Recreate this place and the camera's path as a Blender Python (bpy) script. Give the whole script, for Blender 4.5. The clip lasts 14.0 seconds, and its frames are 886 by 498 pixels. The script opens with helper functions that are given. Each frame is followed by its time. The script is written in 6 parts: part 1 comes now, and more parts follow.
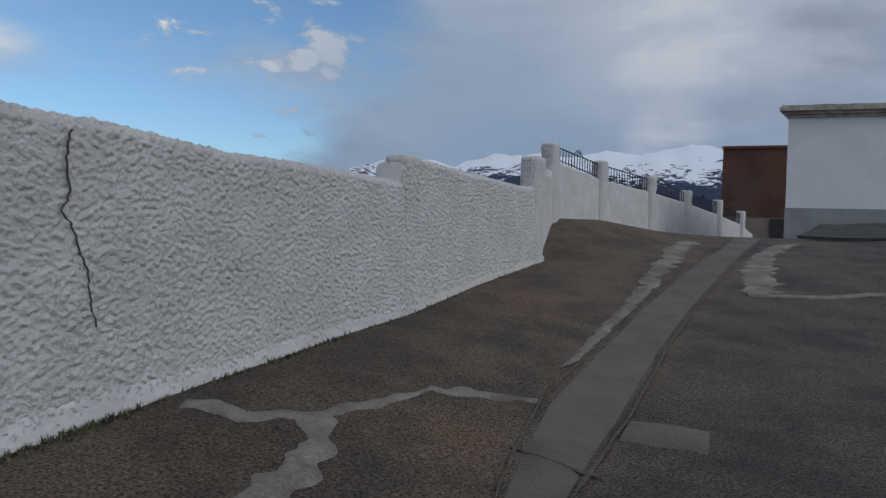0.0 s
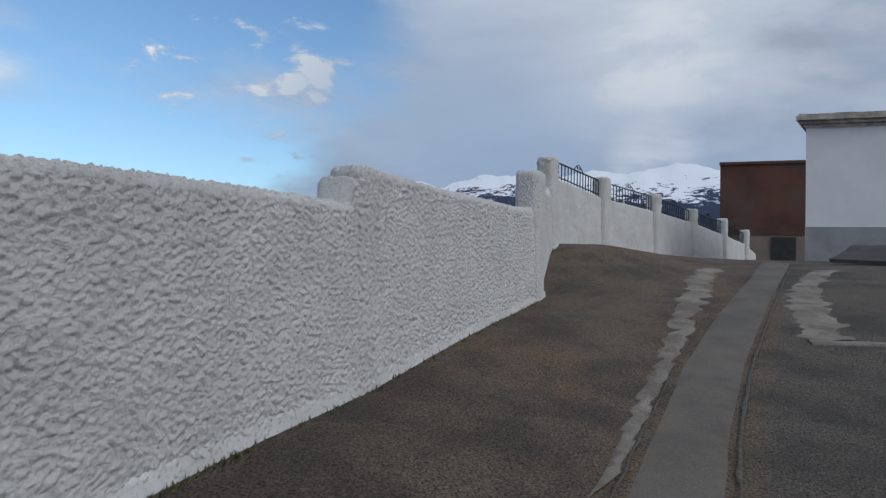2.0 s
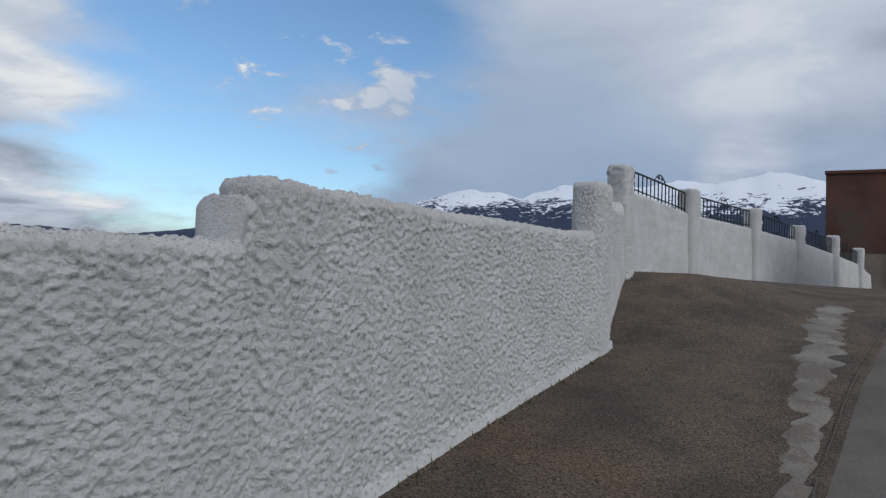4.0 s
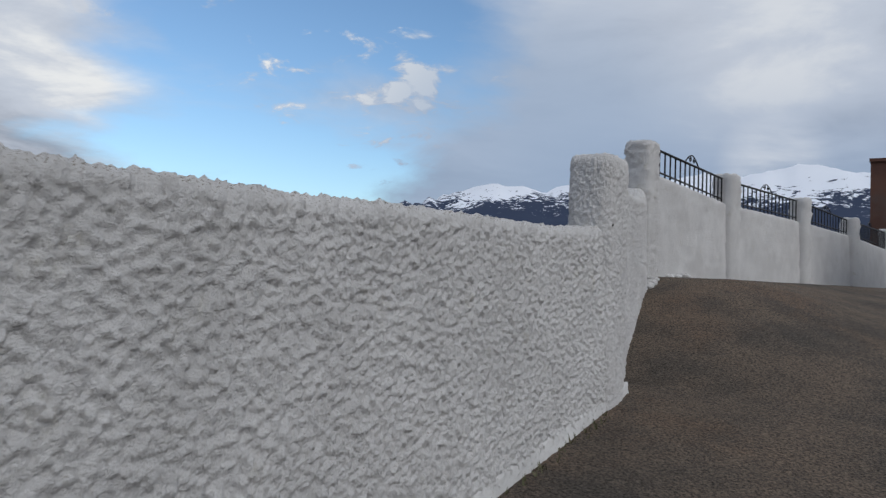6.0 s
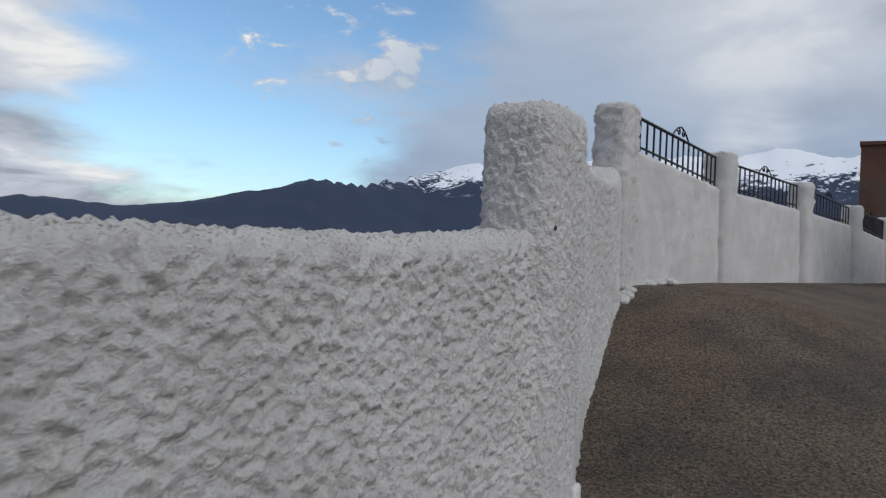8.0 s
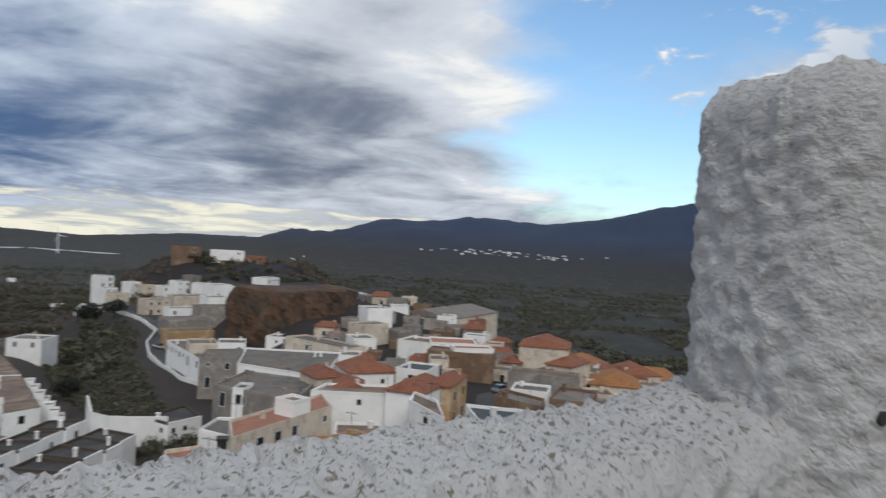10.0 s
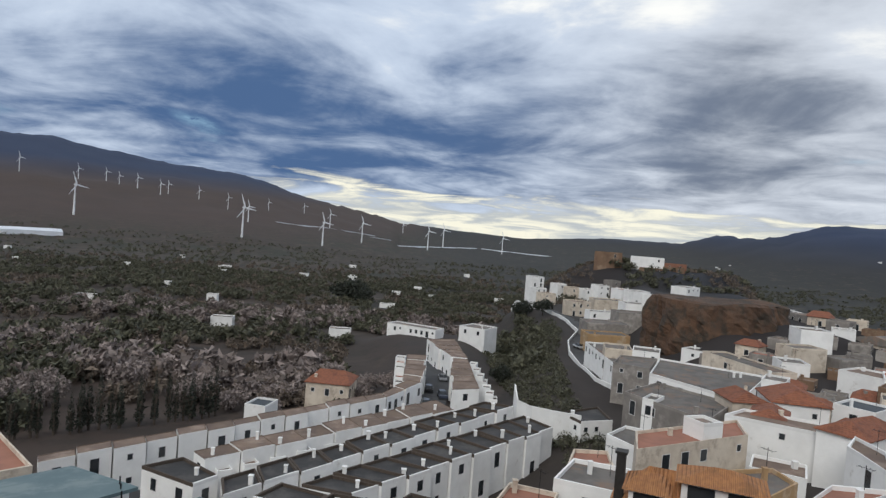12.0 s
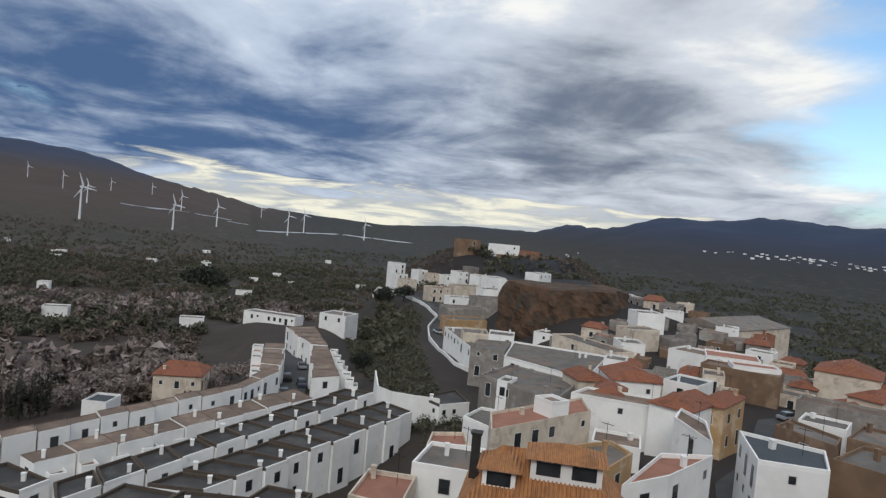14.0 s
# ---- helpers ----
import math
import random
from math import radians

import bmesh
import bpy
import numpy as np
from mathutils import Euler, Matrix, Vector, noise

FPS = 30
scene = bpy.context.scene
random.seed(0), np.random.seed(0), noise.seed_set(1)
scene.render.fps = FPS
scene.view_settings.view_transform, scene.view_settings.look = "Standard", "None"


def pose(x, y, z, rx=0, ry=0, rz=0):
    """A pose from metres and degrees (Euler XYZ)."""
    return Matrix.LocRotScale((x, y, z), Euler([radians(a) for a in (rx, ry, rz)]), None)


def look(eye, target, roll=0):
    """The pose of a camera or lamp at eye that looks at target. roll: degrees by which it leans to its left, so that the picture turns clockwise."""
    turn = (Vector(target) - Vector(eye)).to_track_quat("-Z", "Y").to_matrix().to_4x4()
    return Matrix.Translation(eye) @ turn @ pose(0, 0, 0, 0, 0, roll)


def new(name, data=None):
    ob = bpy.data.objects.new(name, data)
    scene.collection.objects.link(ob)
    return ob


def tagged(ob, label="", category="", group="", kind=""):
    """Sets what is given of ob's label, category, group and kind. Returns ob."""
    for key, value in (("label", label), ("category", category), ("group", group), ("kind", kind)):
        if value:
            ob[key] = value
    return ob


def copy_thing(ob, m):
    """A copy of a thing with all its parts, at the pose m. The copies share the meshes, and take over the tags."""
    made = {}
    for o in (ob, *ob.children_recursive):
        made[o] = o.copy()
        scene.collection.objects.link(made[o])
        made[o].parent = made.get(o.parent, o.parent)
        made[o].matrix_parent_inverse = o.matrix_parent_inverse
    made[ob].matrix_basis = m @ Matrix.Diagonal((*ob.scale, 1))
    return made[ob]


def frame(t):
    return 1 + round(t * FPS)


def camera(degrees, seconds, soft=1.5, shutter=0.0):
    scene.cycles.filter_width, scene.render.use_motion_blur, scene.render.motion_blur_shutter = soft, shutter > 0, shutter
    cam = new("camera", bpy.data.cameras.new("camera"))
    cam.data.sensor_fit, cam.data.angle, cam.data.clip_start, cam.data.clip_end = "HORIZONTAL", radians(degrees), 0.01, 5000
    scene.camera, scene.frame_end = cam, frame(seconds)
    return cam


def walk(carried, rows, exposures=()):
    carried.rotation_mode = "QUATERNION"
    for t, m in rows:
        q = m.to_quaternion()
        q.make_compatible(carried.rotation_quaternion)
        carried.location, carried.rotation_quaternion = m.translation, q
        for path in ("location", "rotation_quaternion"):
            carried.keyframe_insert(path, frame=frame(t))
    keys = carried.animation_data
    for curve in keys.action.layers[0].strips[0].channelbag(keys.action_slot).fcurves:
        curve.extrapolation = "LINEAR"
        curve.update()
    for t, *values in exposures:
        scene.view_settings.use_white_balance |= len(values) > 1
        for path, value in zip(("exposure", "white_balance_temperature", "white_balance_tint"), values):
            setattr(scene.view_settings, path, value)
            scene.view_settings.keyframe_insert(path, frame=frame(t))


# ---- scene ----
cam = camera(67.3, 14.0, soft=1.3, shutter=0.2)
PATH = [
    (0.0, pose(2.289, 1.391, 0.491, 89.91, -2.18, 11.92)),
    (0.5, pose(2.162, 1.729, 0.504, 88.35, -3.88, 9.17)),
    (1.0, pose(2.117, 2.184, 0.528, 90.63, -2.83, 10.48)),
    (1.5, pose(2.061, 2.726, 0.626, 92.40, -1.38, 13.25)),
    (2.0, pose(2.009, 3.318, 0.686, 91.75, -1.34, 11.00)),
    (2.5, pose(2.042, 3.870, 0.812, 93.74, -1.55, 12.83)),
    (5.0, pose(2.075, 6.441, 1.068, 91.83, -2.21, 18.63)),
    (5.5, pose(2.007, 7.002, 1.123, 91.91, -2.07, 18.63)),
    (6.0, pose(2.006, 7.464, 1.176, 91.92, -1.99, 19.76)),
    (6.5, pose(1.945, 7.944, 1.248, 91.59, -2.11, 23.22)),
    (7.0, pose(1.946, 8.472, 1.303, 90.30, -2.64, 17.16)),
    (9.5, pose(1.945, 10.711, 1.640, 89.24, -1.51, 32.22)),
    (10.0, pose(1.904, 11.023, 1.718, 89.89, -3.20, 52.77)),
    (10.5, pose(1.790, 11.410, 1.760, 90.24, -3.41, 61.23)),
    (11.0, pose(1.780, 11.640, 1.870, 89.18, -3.59, 67.81)),
    (11.5, pose(1.930, 11.880, 2.170, 86.96, -6.60, 83.24)),
    (12.0, pose(1.840, 12.100, 2.360, 88.03, -4.34, 88.05)),
    (12.5, pose(1.780, 12.150, 2.430, 85.77, -5.84, 90.87)),
    (13.0, pose(1.760, 12.200, 2.430, 87.17, -3.41, 88.16)),
    (13.5, pose(1.760, 12.200, 2.430, 88.06, -2.73, 76.84)),
    (14.0, pose(1.760, 12.200, 2.430, 87.84, -5.29, 76.21)),
]
walk(cam, PATH, exposures=((0.0, -.56, 5850, 9), (0.5, -.26, 5900, 9), (1.0, -.02, 5950, 9), (1.5, -.1, 5950, 9), (2.0, -.25, 5900, 9), (2.5, -.36, 5900, 9), (5.0, -.18, 6050, 10), (7.0, -.18, 6150, 10), (9.5, -.02, 6250, 9), (10.5, .02, 6250, 9), (12.0, .1, 6250, 9), (13.0, .27, 6250, 9), (14.0, .02, 6250, 9)))

# ---- sky, sun ----
SUN_BEARING, SUN_HEIGHT = -118, 26
world = bpy.data.worlds.new("world")
world.use_nodes = True
scene.world = world
wt = world.node_tree
wt.nodes.clear()


def wn(kind, **values):
    n = wt.nodes.new(kind)
    for k, v in values.items():
        n.inputs[k].default_value = v
    return n


def wmath(op, a, b=0.0, c=0.0, clamp=False):
    n = wt.nodes.new("ShaderNodeMath")
    n.operation, n.use_clamp = op, clamp
    for i, v in enumerate((a, b, c)):
        if hasattr(v, "is_linked"):
            wt.links.new(v, n.inputs[i])
        else:
            n.inputs[i].default_value = v
    return n.outputs[0]


def wrange(v, a, b, p=0.0, q=1.0):
    n = wt.nodes.new("ShaderNodeMapRange")
    n.interpolation_type = "SMOOTHSTEP"
    wt.links.new(v, n.inputs[0])
    for i, x in enumerate((a, b, p, q)):
        n.inputs[i + 1].default_value = x
    return n.outputs[0]


def wmix(f, a, b):
    n = wt.nodes.new("ShaderNodeMix")
    n.data_type = "RGBA"
    for socket, v in ((n.inputs[0], f), (n.inputs[6], a), (n.inputs[7], b)):
        if hasattr(v, "is_linked"):
            wt.links.new(v, socket)
        else:
            socket.default_value = (*v, 1) if isinstance(v, tuple) else v
    return n.outputs[2]


def bearing(b, e):
    b, e = radians(b), radians(e)
    return (-math.sin(b) * math.cos(e), math.cos(b) * math.cos(e), math.sin(e))


way = wn("ShaderNodeTexCoord").outputs["Generated"]
split = wt.nodes.new("ShaderNodeSeparateXYZ")
wt.links.new(way, split.inputs[0])
height = split.outputs[2]


def toward(b, e, wide, narrow):
    """One inside a cone about a bearing, fading to nought at its rim (degrees)."""
    n = wt.nodes.new("ShaderNodeVectorMath")
    n.operation = "DOT_PRODUCT"
    wt.links.new(way, n.inputs[0])
    n.inputs[1].default_value = bearing(b, e)
    return wrange(n.outputs["Value"], math.cos(radians(wide)), math.cos(radians(narrow)))


def cloud_noise(scale, shift, detail, rough, distort=0.0, flat=0.16):
    """Cloud noise on a flat layer overhead, foreshortened to the horizon."""
    k = wmath("DIVIDE", 1.0, wmath("ADD", wmath("MAXIMUM", height, 0.0), flat))
    v = wt.nodes.new("ShaderNodeVectorMath")
    v.operation = "SCALE"
    wt.links.new(way, v.inputs[0])
    wt.links.new(k, v.inputs["Scale"])
    m = wn("ShaderNodeMapping", Location=shift)
    wt.links.new(v.outputs[0], m.inputs[0])
    n = wn("ShaderNodeTexNoise", Scale=scale, Detail=detail, Roughness=rough, Distortion=distort)
    wt.links.new(m.outputs[0], n.inputs["Vector"])
    return n.outputs["Fac"]


sky = wt.nodes.new("ShaderNodeTexSky")
sky.sky_type, sky.sun_disc = "NISHITA", False
sky.sun_elevation, sky.sun_rotation = radians(SUN_HEIGHT), radians(-SUN_BEARING)
sky_bg = wn("ShaderNodeBackground", Strength=.15)
tint = wt.nodes.new("ShaderNodeVectorMath")
tint.operation = "MULTIPLY"
tint.inputs[1].default_value = (.88, 1.0, 1.06)
wt.links.new(sky.outputs[0], tint.inputs[0])
wt.links.new(tint.outputs[0], sky_bg.inputs[0])

big = cloud_noise(.62, (3.1, 1.7, .4), 9, .56, .3)
fine = cloud_noise(1.5, (.3, 5.2, 2.0), 8, .54, .3, .22)
streak = cloud_noise(1.25, (7.3, 2.1, 1.0), 9, .58, .5, .11)
open_sky = wmath("MAXIMUM", toward(33, 19, 25, 7), wmath("MULTIPLY", toward(100, 24, 13, 4), .45))
open_sky = wmath("MULTIPLY", open_sky, wmath("ADD", .45, wmath("MULTIPLY", fine, 1.1)))
cover = wmath("ADD", wmath("MULTIPLY", big, .55), wmath("MULTIPLY", fine, .45))
cover = wmath("SUBTRACT", wmath("ADD", cover, .17), wmath("MULTIPLY", open_sky, .24))
wisp = cloud_noise(7.5, (1.3, 4.2, 6.0), 6, .6, .4, .22)
puff = wrange(wmath("ADD", wmath("MULTIPLY", wmath("MAXIMUM", toward(23.2, 15.6, 3.4, 0), wmath("MULTIPLY", toward(28, 17, 13, 2), .35)), 1.0), wmath("MULTIPLY", wmath("SUBTRACT", wisp, .5), 3.0)), .35, 1.35)
cap = toward(-6.5, 9.2, 4.5, .8)
cover = wmath("ADD", cover, wmath("MULTIPLY", puff, .22))
cover = wrange(cover, .44, .585)
west = toward(110, 12, 46, 16)
north = toward(-12, 14, 34, 12)
glow = toward(48, 12, 13, 2)
light = wmath("ADD", wmath("MULTIPLY", streak, .5), wmath("MULTIPLY", fine, .55))
light = wmath("ADD", light, wmath("MULTIPLY", glow, .10))
light = wmath("ADD", light, wmath("MULTIPLY", wmath("MULTIPLY", puff, toward(26, 17, 16, 8)), .3))
# a long dull layer low in the west, brighter cloud above it
layer = wmath("MULTIPLY", wrange(height, .05, .10), wrange(height, .29, .17))
light = wmath("SUBTRACT", light, wmath("MULTIPLY", wmath("MULTIPLY", layer, toward(82, 10, 42, 26)), .045))
light = wmath("ADD", light, wmath("MULTIPLY", toward(80, 27, 20, 6), .09))
light = wmath("ADD", light, wmath("MULTIPLY", north, .05))
light = wmath("ADD", light, wmath("MULTIPLY", wrange(height, .17, .5), .10))
dark = wmix(west, (.17, .20, .26), (.075, .135, .265))
pale = wmix(west, (.64, .67, .72), (.56, .63, .74))
shade = wmix(wrange(light, .37, .66), dark, pale)
shade = wmix(wrange(light, .63, .75), shade, (.95, .93, .88))
shade = wmix(wmath("MULTIPLY", north, .5), shade, (.56, .60, .67))
shade = wmix(wmath("MULTIPLY", toward(14, 7, 20, 6), .8), shade, (.40, .49, .62))
# a dull veil over the snowy range, and a clear pale gap above the western horizon
shade = wmix(wmath("MULTIPLY", north, wrange(height, .30, .12, 0, .75)), shade, (.33, .42, .56))
shade = wmix(wmath("MULTIPLY", cap, wrange(fine, .35, .6)), shade, (.66, .69, .74))
gap = wmath("MULTIPLY", toward(80, 0, 34, 20), wrange(wmath("ADD", height, wmath("MULTIPLY", wmath("SUBTRACT", streak, .5), .12)), .052, .030))
band = wmix(wrange(streak, .36, .6), (.92, .87, .70), (.50, .52, .52))
shade = wmix(gap, shade, band)
cloud_bg = wn("ShaderNodeBackground", Strength=1.0)
wt.links.new(shade, cloud_bg.inputs[0])
blend = wt.nodes.new("ShaderNodeMixShader")
wt.links.new(wmath("MAXIMUM", cover, gap), blend.inputs[0])
wt.links.new(sky_bg.outputs[0], blend.inputs[1])
wt.links.new(cloud_bg.outputs[0], blend.inputs[2])
wt.links.new(blend.outputs[0], wt.nodes.new("ShaderNodeOutputWorld").inputs[0])

sun = new("sun", bpy.data.lights.new("sun", "SUN"))
sun.data.energy, sun.data.angle, sun.data.color = 1.2, radians(28), (1, .95, .87)
sun.matrix_world = look(Vector(bearing(SUN_BEARING, SUN_HEIGHT + 14)) * 50, (0, 0, 0))

# ---- materials ----


def material(name, a, b, scale=4.0, rough=.85, bump=.0, bump_scale=40.0, c=None, c_scale=.6, c_limits=(.5, .65), per_object=0.0, metal=0.0, distance=.01, speck=None):
    """Two mixed tones, an optional third as blotches, and fine relief; sizes in metres."""
    m = bpy.data.materials.new(name)
    m.use_nodes = True
    t = m.node_tree
    p = t.nodes["Principled BSDF"]
    p.inputs["Roughness"].default_value, p.inputs["Metallic"].default_value = rough, metal
    co = t.nodes.new("ShaderNodeTexCoord").outputs["Object"]

    def noise_at(s, detail=6, r=.6):
        n = t.nodes.new("ShaderNodeTexNoise")
        n.inputs["Scale"].default_value, n.inputs["Detail"].default_value, n.inputs["Roughness"].default_value = s, detail, r
        t.links.new(co, n.inputs["Vector"])
        return n.outputs["Fac"]

    def ramp(v, lo, hi):
        n = t.nodes.new("ShaderNodeMapRange")
        n.interpolation_type = "SMOOTHSTEP"
        t.links.new(v, n.inputs[0])
        n.inputs[1].default_value, n.inputs[2].default_value = lo, hi
        return n.outputs[0]

    def mix(f, x, y):
        n = t.nodes.new("ShaderNodeMix")
        n.data_type = "RGBA"
        for s, v in ((n.inputs[0], f), (n.inputs[6], x), (n.inputs[7], y)):
            if isinstance(v, tuple):
                s.default_value = (*v, 1)
            else:
                t.links.new(v, s)
        return n.outputs[2]
    colour = mix(ramp(noise_at(scale), .35, .65), a, b)
    if c:
        colour = mix(ramp(noise_at(c_scale, 8, .65), *c_limits), colour, c)
    if speck:
        r = t.nodes.new("ShaderNodeMapRange")
        t.links.new(noise_at(speck[0], 3, .7), r.inputs[0])
        r.inputs[1].default_value, r.inputs[2].default_value, r.inputs[3].default_value, r.inputs[4].default_value = .3, .7, 1 - speck[1] * 1.3, 1 + speck[1] * 1.3
        hsv = t.nodes.new("ShaderNodeHueSaturation")
        t.links.new(r.outputs[0], hsv.inputs["Value"])
        t.links.new(colour, hsv.inputs["Color"])
        colour = hsv.outputs[0]
    if per_object:
        info = t.nodes.new("ShaderNodeObjectInfo").outputs["Random"]
        hsv = t.nodes.new("ShaderNodeHueSaturation")
        r = t.nodes.new("ShaderNodeMapRange")
        t.links.new(info, r.inputs[0])
        r.inputs[3].default_value, r.inputs[4].default_value = 1 - per_object, 1 + per_object
        t.links.new(r.outputs[0], hsv.inputs["Value"])
        t.links.new(colour, hsv.inputs["Color"])
        colour = hsv.outputs[0]
    t.links.new(colour, p.inputs["Base Color"])
    if bump:
        n = t.nodes.new("ShaderNodeBump")
        n.inputs["Strength"].default_value, n.inputs["Distance"].default_value = bump, distance
        t.links.new(noise_at(bump_scale, 8, .62), n.inputs["Height"])
        t.links.new(n.outputs[0], p.inputs["Normal"])
    return m


M_ROUGHCAST = material("whitewashed_roughcast", (.69, .68, .675), (.61, .60, .595), 2.2, .92, 1.0, 75, c=(.58, .56, .52), c_scale=7, c_limits=(.58, .76), distance=.018)
M_PLASTER = material("whitewashed_plaster", (.68, .675, .67), (.58, .575, .57), 3, .9, .5, 45, c=(.42, .40, .36), c_scale=9, c_limits=(.6, .75))


def lichen(m):
    """Grey-brown lichen flecks on the upward faces."""
    t = m.node_tree
    g = t.nodes.new("ShaderNodeSeparateXYZ")
    t.links.new(t.nodes.new("ShaderNodeNewGeometry").outputs["Normal"], g.inputs[0])
    n = t.nodes.new("ShaderNodeTexNoise")
    n.inputs["Scale"].default_value, n.inputs["Detail"].default_value, n.inputs["Roughness"].default_value = 105, 5, .6
    t.links.new(t.nodes.new("ShaderNodeTexCoord").outputs["Object"], n.inputs["Vector"])
    out = []
    for v, lo, hi in ((g.outputs[2], .35, .9), (n.outputs["Fac"], .54, .62)):
        r = t.nodes.new("ShaderNodeMapRange")
        t.links.new(v, r.inputs[0])
        r.inputs[1].default_value, r.inputs[2].default_value = lo, hi
        out.append(r.outputs[0])
    k = t.nodes.new("ShaderNodeMath")
    k.operation = "MULTIPLY"
    t.links.new(out[0], k.inputs[0])
    t.links.new(out[1], k.inputs[1])
    x = t.nodes.new("ShaderNodeMix")
    x.data_type = "RGBA"
    p = t.nodes["Principled BSDF"].inputs["Base Color"]
    t.links.new(k.outputs[0], x.inputs[0])
    t.links.new(p.links[0].from_socket, x.inputs[6])
    x.inputs[7].default_value = (.24, .21, .17, 1)
    t.links.new(x.outputs[2], p)


lichen(M_ROUGHCAST)
M_CRACK = material("crack_shadow_mortar", (.05, .045, .04), (.09, .08, .07), 20, .95)
M_GROUND = material("aged_concrete", (.142, .106, .077), (.072, .059, .047), 1.4, .9, 1.0, 75, c=(.165, .106, .068), c_scale=.6, c_limits=(.47, .7), distance=.035, speck=(62, .85))


def second_pour(m):
    """Greyer, greener concrete on the far side of the trench."""
    t = m.node_tree
    p = t.nodes["Principled BSDF"].inputs["Base Color"]
    g = t.nodes.new("ShaderNodeSeparateXYZ")
    t.links.new(t.nodes.new("ShaderNodeNewGeometry").outputs["Position"], g.inputs[0])
    k = t.nodes.new("ShaderNodeMath")
    k.operation = "MULTIPLY_ADD"
    t.links.new(g.outputs[1], k.inputs[0])
    k.inputs[1].default_value = -.298
    t.links.new(g.outputs[0], k.inputs[2])
    r = t.nodes.new("ShaderNodeMapRange")
    t.links.new(k.outputs[0], r.inputs[0])
    r.inputs[1].default_value, r.inputs[2].default_value = .75, .95
    h = t.nodes.new("ShaderNodeHueSaturation")
    h.inputs["Hue"].default_value, h.inputs["Saturation"].default_value, h.inputs["Value"].default_value = .505, .6, .74
    t.links.new(p.links[0].from_socket, h.inputs["Color"])
    x = t.nodes.new("ShaderNodeMix")
    x.data_type = "RGBA"
    t.links.new(r.outputs[0], x.inputs[0])
    t.links.new(p.links[0].from_socket, x.inputs[6])
    t.links.new(h.outputs[0], x.inputs[7])
    t.links.new(x.outputs[2], p)


second_pour(M_GROUND)
M_STRIP = material("trench_concrete", (.118, .104, .090), (.082, .073, .064), 1.6, .85, .6, 50, c=(.07, .062, .055), c_scale=.8, c_limits=(.52, .7), speck=(70, .22))
M_PATCH = material("pale_cement", (.215, .195, .17), (.14, .125, .108), 2.4, .9, .5, 60, c=(.12, .1, .085), c_scale=2.6, c_limits=(.48, .62), speck=(60, .25))
M_IRON = material("black_iron", (.012, .012, .014), (.03, .028, .028), 30, .5, metal=.6)
M_SHED = material("white_render", (.74, .76, .79), (.68, .70, .735), 1.2, .85, .3, 25)
M_BAND = material("grey_painted_band", (.30, .31, .335), (.24, .25, .27), 2, .85, .3, 25)
M_CORNICE = material("worn_cornice", (.5, .46, .42), (.3, .27, .24), 5, .9, .8, 12, distance=.03)
M_BRICK = material("red_brown_facade", (.135, .062, .042), (.085, .042, .032), .5, .9, .4, 9, c=(.10, .07, .06), c_scale=.3)
M_BEIGE = material("beige_plinth", (.26, .21, .17), (.2, .165, .14), .8, .9, .2)
M_DARK = material("dark_opening", (.018, .017, .016), (.03, .028, .026), 3, .6)
M_BOARD = material("black_roofing_sheet", (.03, .03, .03), (.05, .047, .045), 4, .75, .3)
M_WHITE = material("town_whitewash", (.84, .83, .81), (.76, .75, .73), .35, .85, .2, 3, c=(.52, .49, .45), c_scale=.5, c_limits=(.6, .8), per_object=.08)
M_CREAM = material("cream_render", (.66, .58, .48), (.55, .47, .38), .4, .88, .2, 3, c=(.42, .35, .28), c_scale=.5, per_object=.12)
M_OCHRE = material("ochre_render", (.42, .27, .13), (.36, .23, .12), .4, .88, c=(.5, .38, .26), c_scale=.3, per_object=.1)
M_GREY = material("bare_cement_render", (.27, .245, .22), (.2, .18, .165), .5, .9, .2, 3, c=(.36, .33, .3), c_scale=.3, per_object=.15)
M_REDWALL = material("bare_brick", (.27, .12, .075), (.2, .095, .062), .7, .9, per_object=.1)
M_STONE = material("old_brown_masonry", (.20, .125, .08), (.15, .095, .062), .3, .95, .5, 1.5, c=(.27, .19, .13), c_scale=.2)
M_ROOF_DARK = material("black_flat_roofing", (.032, .031, .032), (.048, .046, .045), .5, .85, .2, 5, c=(.07, .066, .062), c_scale=.25, per_object=.15)
M_ROOF_BROWN = material("brown_flat_roof", (.19, .135, .10), (.14, .10, .08), .4, .9, .3, 4, c=(.25, .19, .15), c_scale=.3, per_object=.15)
M_ROOF_GREY = material("grey_flat_roof", (.17, .155, .14), (.12, .11, .10), .4, .9, .3, 4, c=(.22, .15, .11), c_scale=.3, per_object=.2)
M_SLATE = material("blue_black_roof", (.045, .055, .066), (.06, .068, .078), .4, .8, .2)
M_TEAL = material("teal_sheet_roof", (.135, .19, .195), (.105, .155, .165), .25, .6, .15, 2, c=(.19, .24, .24), c_scale=.4)
M_TERRACE = material("terracotta_terrace", (.33, .15, .10), (.27, .125, .085), .6, .85, per_object=.1)
M_GLASS = material("dark_window", (.02, .024, .028), (.035, .038, .042), 1, .18)
M_FRAME = material("white_frame", (.7, .69, .67), (.62, .61, .6), 2, .6)
M_ROAD = material("asphalt", (.062, .062, .064), (.048, .048, .05), .4, .9)
M_STEEL = material("turbine_white", (.8, .81, .83), (.74, .75, .77), .1, .45)
M_GREENHOUSE = material("greenhouse_plastic", (.72, .74, .78), (.62, .65, .7), .05, .4)
M_TRUNK = material("bark", (.06, .045, .035), (.09, .07, .055), 6, .95, .5, 20)
